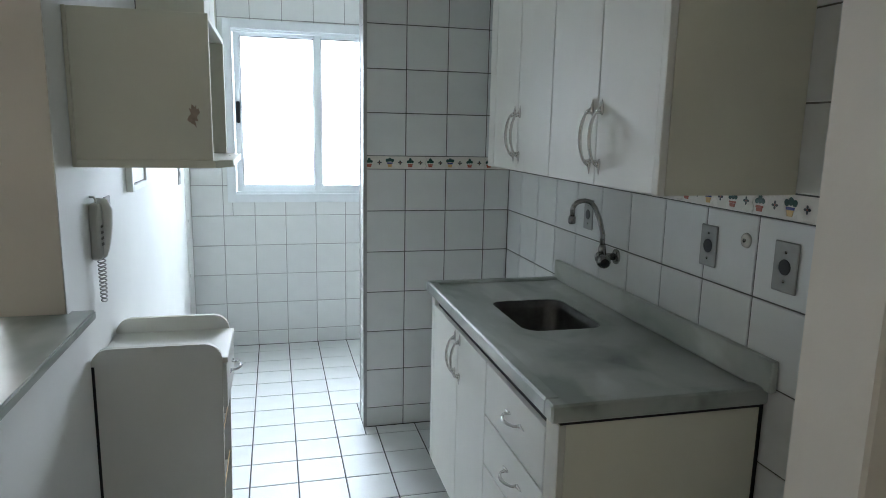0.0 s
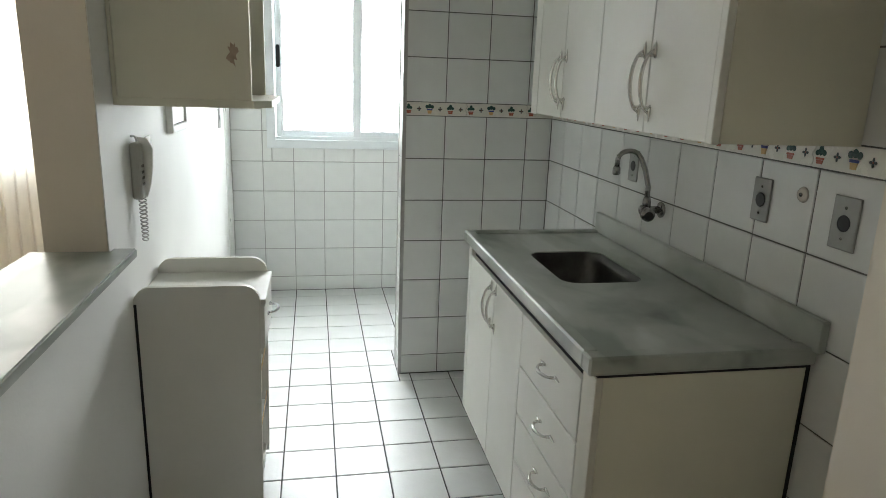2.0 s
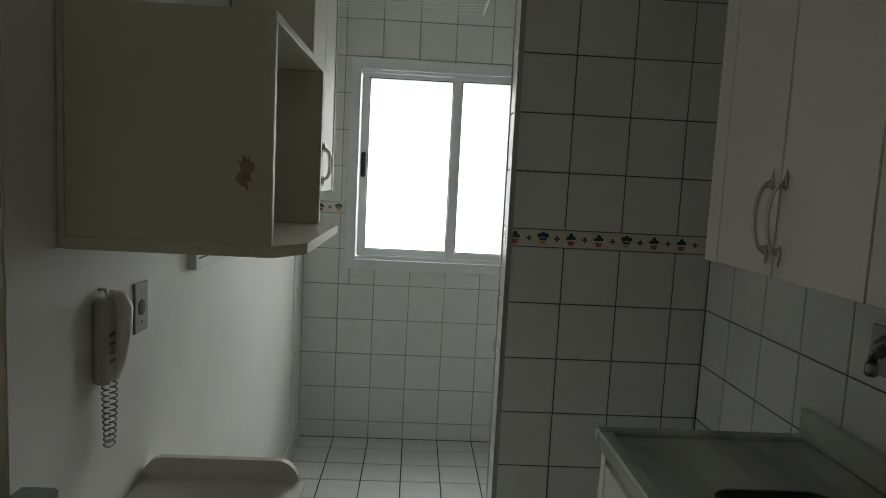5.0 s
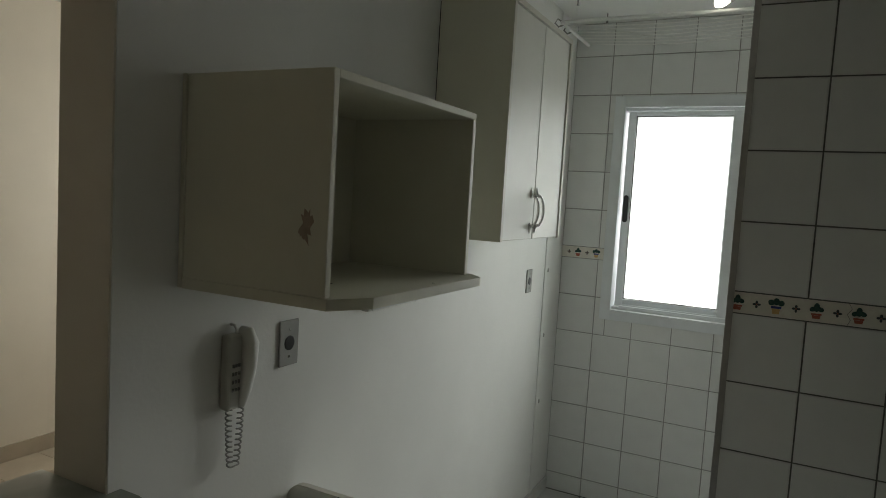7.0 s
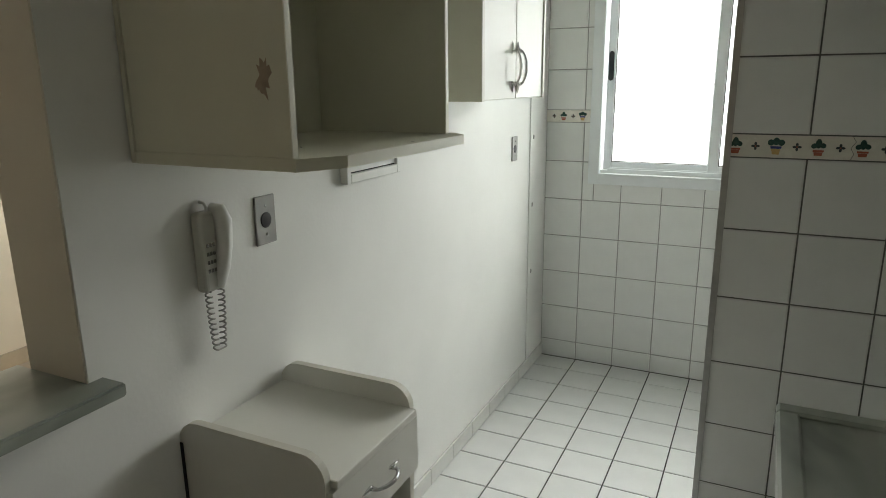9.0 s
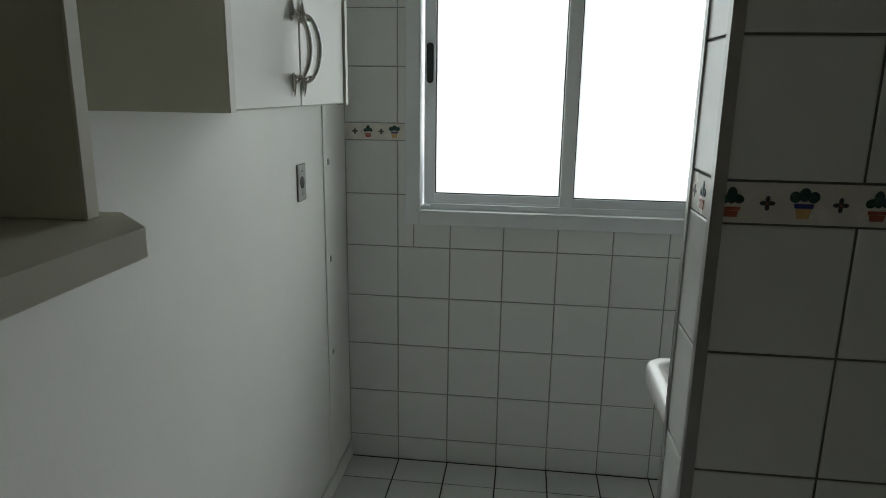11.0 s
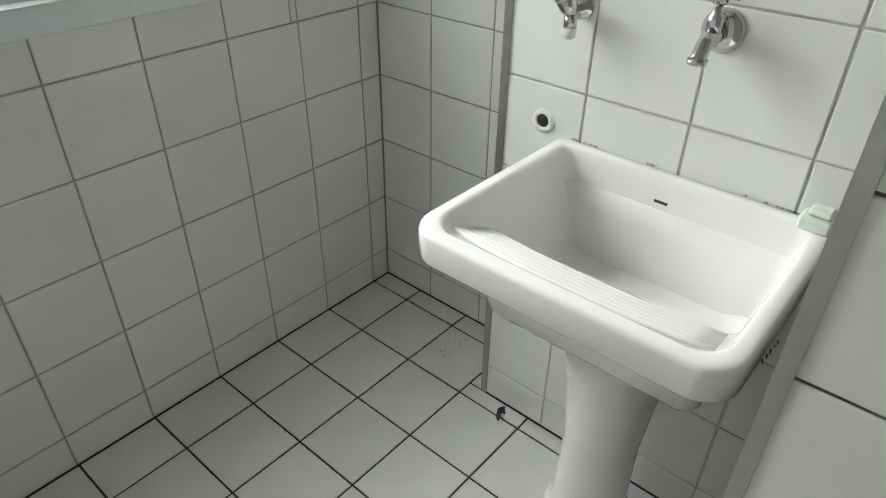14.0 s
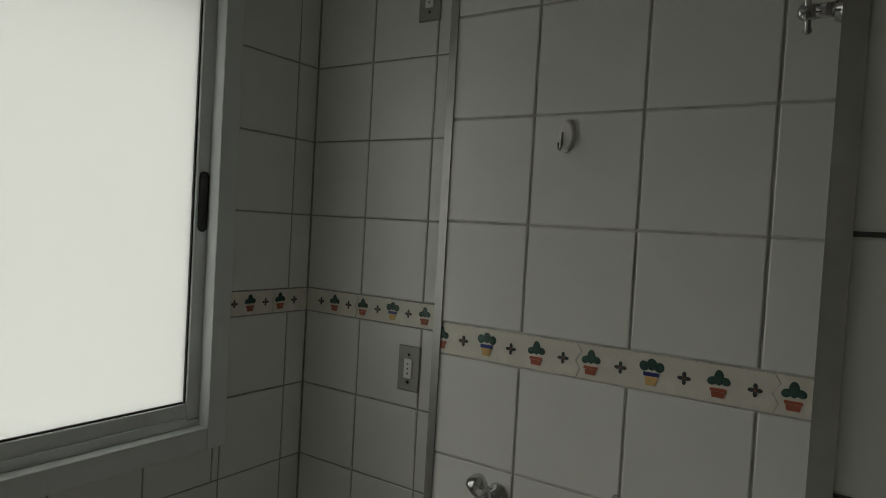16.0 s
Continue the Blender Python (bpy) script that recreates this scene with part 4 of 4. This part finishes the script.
sweep(bm, [(SX - 0.047, fy, fz + 0.048), (SX - 0.047, fy, fz + 0.064), (SX - 0.047, fy, fz + 0.068)], [0.010, 0.010, 0.006], 12)
part("cross_handle", bm, M_CHROME, t2)


def pipe_hole(x, yv, z, r, label, wx=-1):
    h = thing("pipe_hole", label, "pipe")
    bm = bmesh.new()
    n = 24
    ringp = []
    for q, (rr_, xx) in enumerate(((r * 1.25, 0.0), (r * 1.2, 0.003), (r * 0.72, 0.0035), (r * 0.66, 0.0005))):
        ringp.append([(x + wx * xx, yv + rr_ * math.cos(2 * math.pi * i / n), z + rr_ * math.sin(2 * math.pi * i / n)) for i in range(n)])
    loft(bm, ringp, close=False)
    part("ring", bm, M_WHITE, h, "off-white plastic pipe rim")
    bm = bmesh.new()
    sweep(bm, [(x + wx * 0.0004, yv, z), (x + wx * 0.0014, yv, z)], r * 0.68, 20)
    part("bore", bm, M_BLACK, h)


pipe_hole(SX, -0.688, 0.826, 0.020, "open drain pipe end in the tiles")
pipe_hole(SX, -1.19, 0.522, 0.017, "open pipe stub beside the tank")

# adhesive hook on the tiles
hk = thing("adhesive_hook", "white adhesive oval hook with a wire hanger", "hook")
bm = bmesh.new()
ringo = [[(SX - dx, -0.838 + 0.017 * s * math.cos(a), 1.722 + 0.029 * s * math.sin(a)) for a in (2 * math.pi * i / 24 for i in range(24))] for dx, s in ((0.0, 1.0), (0.005, 0.97), (0.008, 0.80))]
loft(bm, ringo)
part("pad", bm, M_WHITE, hk)
bm = bmesh.new()
sweep(bm, [(SX - 0.008, -0.834, 1.728), (SX - 0.010, -0.834, 1.705), (SX - 0.016, -0.834, 1.696), (SX - 0.022, -0.834, 1.698), (SX - 0.025, -0.834, 1.708)], 0.0018, 8)
part("wire_hook", bm, M_DULL, hk)

# stop valve on the partition's back, pointing at the window
vv = thing("stop_valve", "chrome stop valve with a cross handle on the partition", "valve")
vx, vz = 1.40, 1.876
bm = bmesh.new()
sweep(bm, [(vx, PB + 0.001, vz), (vx, PB + 0.010, vz), (vx, PB + 0.042, vz), (vx, PB + 0.044, vz)], [0.030, 0.030, 0.017, 0.012], 20)
part("flange", bm, M_CHROME, vv)
bm = bmesh.new()
sweep(bm, [(vx, PB + 0.042, vz), (vx, PB + 0.068, vz)], 0.0105, 14)
part("stem", bm, M_CHROME, vv)
bm = bmesh.new()
c = Vector((vx, PB + 0.076, vz))
for k in range(2):
    d = Vector((math.cos(math.pi / 2 * k + 0.5), 0, math.sin(math.pi / 2 * k + 0.5)))
    sweep(bm, [c - d * 0.031, c - d * 0.027, c - d * 0.020, c - d * 0.008, c + d * 0.008, c + d * 0.020, c + d * 0.027, c + d * 0.031], [0.003, 0.0068, 0.0045, 0.005, 0.005, 0.0045, 0.0068, 0.003], 10)
sweep(bm, [c - Vector((0, 0.010, 0)), c + Vector((0, 0.008, 0)), c + Vector((0, 0.012, 0))], [0.011, 0.011, 0.007], 12)
part("cross_handle", bm, M_CHROME, vv)

# a dry leaf and dirt on the floor
leaf = bmesh.new()
lv = [leaf.verts.new(c) for c in ((0, 0, 0.002), (0.014, 0.006, 0.008), (0.030, 0.002, 0.004), (0.016, -0.009, 0.003), (0.010, -0.004, 0.006), (-0.006, -0.010, 0.002))]
for q in ((0, 1, 4), (1, 2, 3, 4), (0, 4, 5)):
    leaf.faces.new([lv[i] for i in q])
lf = solid("dry_leaf", leaf, M_BLACK, "curled black dry leaf scrap on the floor", "debris")
lf.location = (1.392, -0.672, 0.001)
lf.scale = (1.5, 1.5, 1.8)
random.seed(21)
for cx, cy, n, spread, mname in ((1.525, -0.411, 9, 0.045, M_GLUE), (0.56, -2.225, 14, 0.07, M_CORD)):
    bm = bmesh.new()
    for k in range(n):
        x, yv = cx + random.uniform(-1, 1) * spread, cy + random.uniform(-0.4, 0.4) * spread
        l, a = random.uniform(0.004, 0.014), random.uniform(0.2, 0.9)
        w = random.uniform(0.0008, 0.0022)
        dx, dy = l * math.cos(a), l * math.sin(a)
        vs = [bm.verts.new((x + p * dx - q * w * math.sin(a), yv + p * dy + q * w * math.cos(a), 0.0012)) for p, q in ((-1, -0.3), (0.2, -1), (1, 0), (0.1, 1))]
        bm.faces.new(vs)
    ob = solid("floor_stain", bm, mname, "faint brown dirt streaks on the floor tiles", "stain", kind="stuff")

# ---- tiles ----
GAP = 0.0021
_tiles = {}


def tile_mesh(w, h, material, d=0.006):
    """A tile lying in its x and y, its face up at z = 0, with a chamfered edge."""
    key = (round(w, 3), round(h, 3), material.name)
    if key not in _tiles:
        bm = bmesh.new()
        gap = 0.0027 if material is M_FTILE else GAP
        a, b, c = w / 2 - gap, h / 2 - gap, 0.0022
        c = min(c, a * 0.4, b * 0.4)
        r0 = [bm.verts.new((x * a, y * b, -d)) for x, y in ((-1, -1), (1, -1), (1, 1), (-1, 1))]
        r1 = [bm.verts.new((x * a, y * b, -0.0013)) for x, y in ((-1, -1), (1, -1), (1, 1), (-1, 1))]
        r2 = [bm.verts.new((x * (a - c), y * (b - c), 0)) for x, y in ((-1, -1), (1, -1), (1, 1), (-1, 1))]
        for p, q in ((r0, r1), (r1, r2)):
            for i in range(4):
                bm.faces.new((p[i], p[(i + 1) % 4], q[(i + 1) % 4], q[i]))
        bm.faces.new(r2)
        _tiles[key] = mesh_of("tile", bm, material)
    return _tiles[key]


def lay(name, parent, material, o, u, v, rect):
    """One tile over rect = (u0, v0, u1, v1) of the plane at o spanned by u and v."""
    u0, v0, u1, v1 = rect
    if u1 - u0 < 0.006 or v1 - v0 < 0.006:
        return None
    ob = new(name, tile_mesh(u1 - u0, v1 - v0, material))
    u, v = Vector(u), Vector(v)
    n = u.cross(v)
    c = Vector(o) + u * (u0 + u1) / 2 + v * (v0 + v1) / 2
    tilt = Matrix.Rotation(random.uniform(-0.0022, 0.0022), 4, "X") @ Matrix.Rotation(random.uniform(-0.0022, 0.0022), 4, "Y")
    ob.parent = parent
    ob.matrix_basis = Matrix.Translation(c) @ Matrix(((u.x, v.x, n.x, 0), (u.y, v.y, n.y, 0), (u.z, v.z, n.z, 0), (0, 0, 0, 1))) @ tilt
    return ob


def minus(r, hole):
    """What is left of rectangle r when hole is cut from it."""
    if hole is None or r[0] >= hole[2] or r[2] <= hole[0] or r[1] >= hole[3] or r[3] <= hole[1]:
        return [r]
    a0, b0, a1, b1 = r
    h0, k0, h1, k1 = max(a0, hole[0]), max(b0, hole[1]), min(a1, hole[2]), min(b1, hole[3])
    return [q for q in ((a0, b0, h0, b1), (h1, b0, a1, b1), (h0, b0, h1, k0), (h0, k1, h1, b1)) if q[2] - q[0] > 0.006 and q[3] - q[1] > 0.006]


def disc(bm, cx, cy, rx, ry, z, n, material, turn=0.0):
    """A slightly domed oval of glaze."""
    c, s = math.cos(turn), math.sin(turn)
    ring = []
    for k in range(n):
        a = 2 * math.pi * k / n
        x, y = rx * math.cos(a), ry * math.sin(a)
        ring.append(bm.verts.new((cx + c * x - s * y, cy + s * x + c * y, 0.0002)))
    top = bm.verts.new((cx, cy, z))
    for k in range(n):
        f = bm.faces.new((ring[k], ring[(k + 1) % n], top))
        f.material_index, f.smooth = material, True


def quad(bm, pts, z, material):
    lo = [bm.verts.new((x, y, 0.0002)) for x, y in pts]
    hi = [bm.verts.new((x, y, z)) for x, y in pts]
    n = len(pts)
    bm.faces.new(hi).material_index = material
    for i in range(n):
        bm.faces.new((lo[i], lo[(i + 1) % n], hi[(i + 1) % n], hi[i])).material_index = material


def cactus_mesh(kind):
    bm = bmesh.new()
    if kind == 1:
        for x, y, rx, ry, t in ((-0.0125, 0.010, 0.008, 0.0085, 0.4), (0.0125, 0.010, 0.008, 0.0085, -0.4), (0, 0.0135, 0.0085, 0.010, 0)):
            disc(bm, x, y, rx, ry, 0.002, 12, 0, t)
        quad(bm, ((-0.0125, -0.006), (0.0125, -0.006), (0.0135, 0.0005), (-0.0135, 0.0005)), 0.0012, 3)
        quad(bm, ((-0.008, -0.021), (0.008, -0.021), (0.011, -0.0065), (-0.011, -0.0065)), 0.0012, 2)
    else:
        for x, y, rx, ry, t in ((-0.010, 0.004, 0.0075, 0.0065, 0.5), (0.010, 0.005, 0.0075, 0.0065, -0.5), (0, 0.010, 0.0075, 0.0125, 0)):
            disc(bm, x, y, rx, ry, 0.002, 12, 0, t)
        quad(bm, ((-0.0125, -0.0115), (0.0125, -0.0115), (0.0125, -0.0065), (-0.0125, -0.0065)), 0.0014, 1)
        quad(bm, ((-0.009, -0.021), (0.009, -0.021), (0.0105, -0.012), (-0.0105, -0.012)), 0.0012, 1)
    return mesh_of("cactus_motif", bm, [M_GREEN, M_TERRA, M_OCHRE, M_BLUE])


def flower_mesh():
    bm = bmesh.new()
    for k in range(4):
        a = math.pi / 2 * k
        disc(bm, 0.0058 * math.cos(a), 0.0058 * math.sin(a), 0.0052, 0.0034, 0.0012, 8, 0, a)
    disc(bm, 0, 0, 0.0022, 0.0022, 0.0014, 8, 1)
    return mesh_of("flower_motif", bm, [M_INK, M_TERRA])


CACTI = [cactus_mesh(0), cactus_mesh(1), cactus_mesh(2)]
FLOWER = flower_mesh()


def border_mesh(w, h, left, right):
    """A border tile whose joints to the next tile run in a shallow zigzag."""
    key = (round(w, 4), round(h, 4), left, right)
    if key not in _tiles:
        a, b = w / 2, h / 2 - 0.0015
        zig = ((-1, 0), (-0.5, 0.006), (0, -0.002), (0.55, 0.008), (1, 0.0))
        o = [(a - 0.0007 + (q if right else 0), s * b) for s, q in zig]
        o += [(-a + 0.0007 + (q if left else 0), s * b) for s, q in zig[::-1]]
        _tiles[key] = mesh_of("border_tile", prism(bmesh.new(), o, -0.006, 0.0), M_BAND)
    return _tiles[key]


def border(parent, o, u, v, u0, u1, z0, z1, phase, step):
    """A run of border tiles, three pots and three flowers long each."""
    n = 0
    k = math.floor((u0 - phase) / (3 * step))
    while phase + 3 * step * k < u1:
        a, b = max(u0, phase + 3 * step * k), min(u1, phase + 3 * step * (k + 1))
        ob = lay("border_tile", parent, M_BAND, o, u, v, (a, z0, b, z1))
        if ob:
            ob.data = border_mesh(b - a, z1 - z0, a > u0 + 0.03, b < u1 - 0.03)
        if ob:
            for i in range(6):
                p = phase + 3 * step * k + step / 2 * i + step * 0.25
                room = 0.012 if i % 2 == 0 else 0.008
                if a + room < p < b - room:
                    mo = new("cactus_motif" if i % 2 == 0 else "flower_motif", CACTI[(i // 2) % 3] if i % 2 == 0 else FLOWER)
                    mo.parent = ob
                    mo.location = (p - (a + b) / 2, 0, 0)
        k += 1


ROWS = [0, 0.10, 0.30, 0.50, 0.70, 0.90, 1.10, 1.30, 1.362, 1.562, 1.762, 1.962, 2.162, 2.362, H]


def tile_wall(parent, o, u, cols, phase=0.0, hole=None, step=0.0988):
    """Tiles between the upright joints in cols and the level joints in ROWS, with the border at its height."""
    v = (0, 0, 1)
    for z0, z1 in zip(ROWS, ROWS[1:]):
        if z0 == 1.30:
            for r in minus((cols[0], z0, cols[-1], z1), hole):
                border(parent, o, u, v, r[0], r[2], r[1], r[3], phase, step)
            continue
        for a, b in zip(cols, cols[1:]):
            for r in minus((a, z0, b, z1), hole):
                lay("tile", parent, M_TILE, o, u, v, r)


def joints(a, first, step, b):
    out, x = [a], first
    while x < b - 0.004:
        if x > a + 0.004:
            out.append(x)
        x += step
    return out + [b]


# each wall's u runs to the right as one faces it
tile_wall(wall_window, (0, 0, 0), (1, 0, 0), joints(XL, 0.2, 0.2, XR), 0.065, hole=(0.26, 1.02, 1.38, 2.115))
tile_wall(wall_pillar, (0, PY, 0), (1, 0, 0), joints(PX, PX + 0.2, 0.2, XR), PX)
tile_wall(wall_pillar, (PX, 0, 0), (0, -1, 0), [-PB, -PY], -PB - 0.137)
tile_wall(wall_right_laundry, (XR, 0, 0), (0, -1, 0), joints(0, 0.194, 0.2, -SY), -0.118)
tile_wall(wall_right, (XR, 0, 0), (0, -1, 0), joints(-PY, 1.614, 0.2, -JY), 1.406)
tile_wall(wall_shaft, (SX, 0, 0), (0, -1, 0), [-SY, 0.774, 0.975, 1.174, -PB], -SY - 0.010, step=0.1040)

floor = bpy.data.objects["floor"]
FX = joints(XL, 0.203, 0.2, XR)
FY = joints(0, 0.150, 0.195, 3.56)
for a, b in zip(FX, FX[1:]):
    for c, d in zip(FY, FY[1:]):
        for r in minus((a, -d, b, -c), (PX, PY, XR + 1, PB)):
            for q in minus(r, (SX, PB, XR + 1, SY)):
                lay("floor_tile", floor, M_FTILE, (0, 0, 0), (1, 0, 0), (0, 1, 0), q)
bmh = bmesh.new()
for i in range(14):
    for j in range(22):
        x0, y0 = -2.6 + i * 0.305, -6.45 + j * 0.305
        if x0 + 0.3 > XL - 0.155 and y0 + 0.3 > -3.56:
            if x0 > XL - 0.2:
                continue
        x1, y1 = min(x0 + 0.302, XR if y0 < -3.6 else XL - 0.155), min(y0 + 0.302, 0)
        if x1 > x0 + 0.01 and y1 > y0 + 0.01:
            box(bmh, x0, y0, -0.004, x1, y1, 0.0)
part("hall_tiles", bmh, M_BEIGETILE, floor)["kind"] = "stuff"
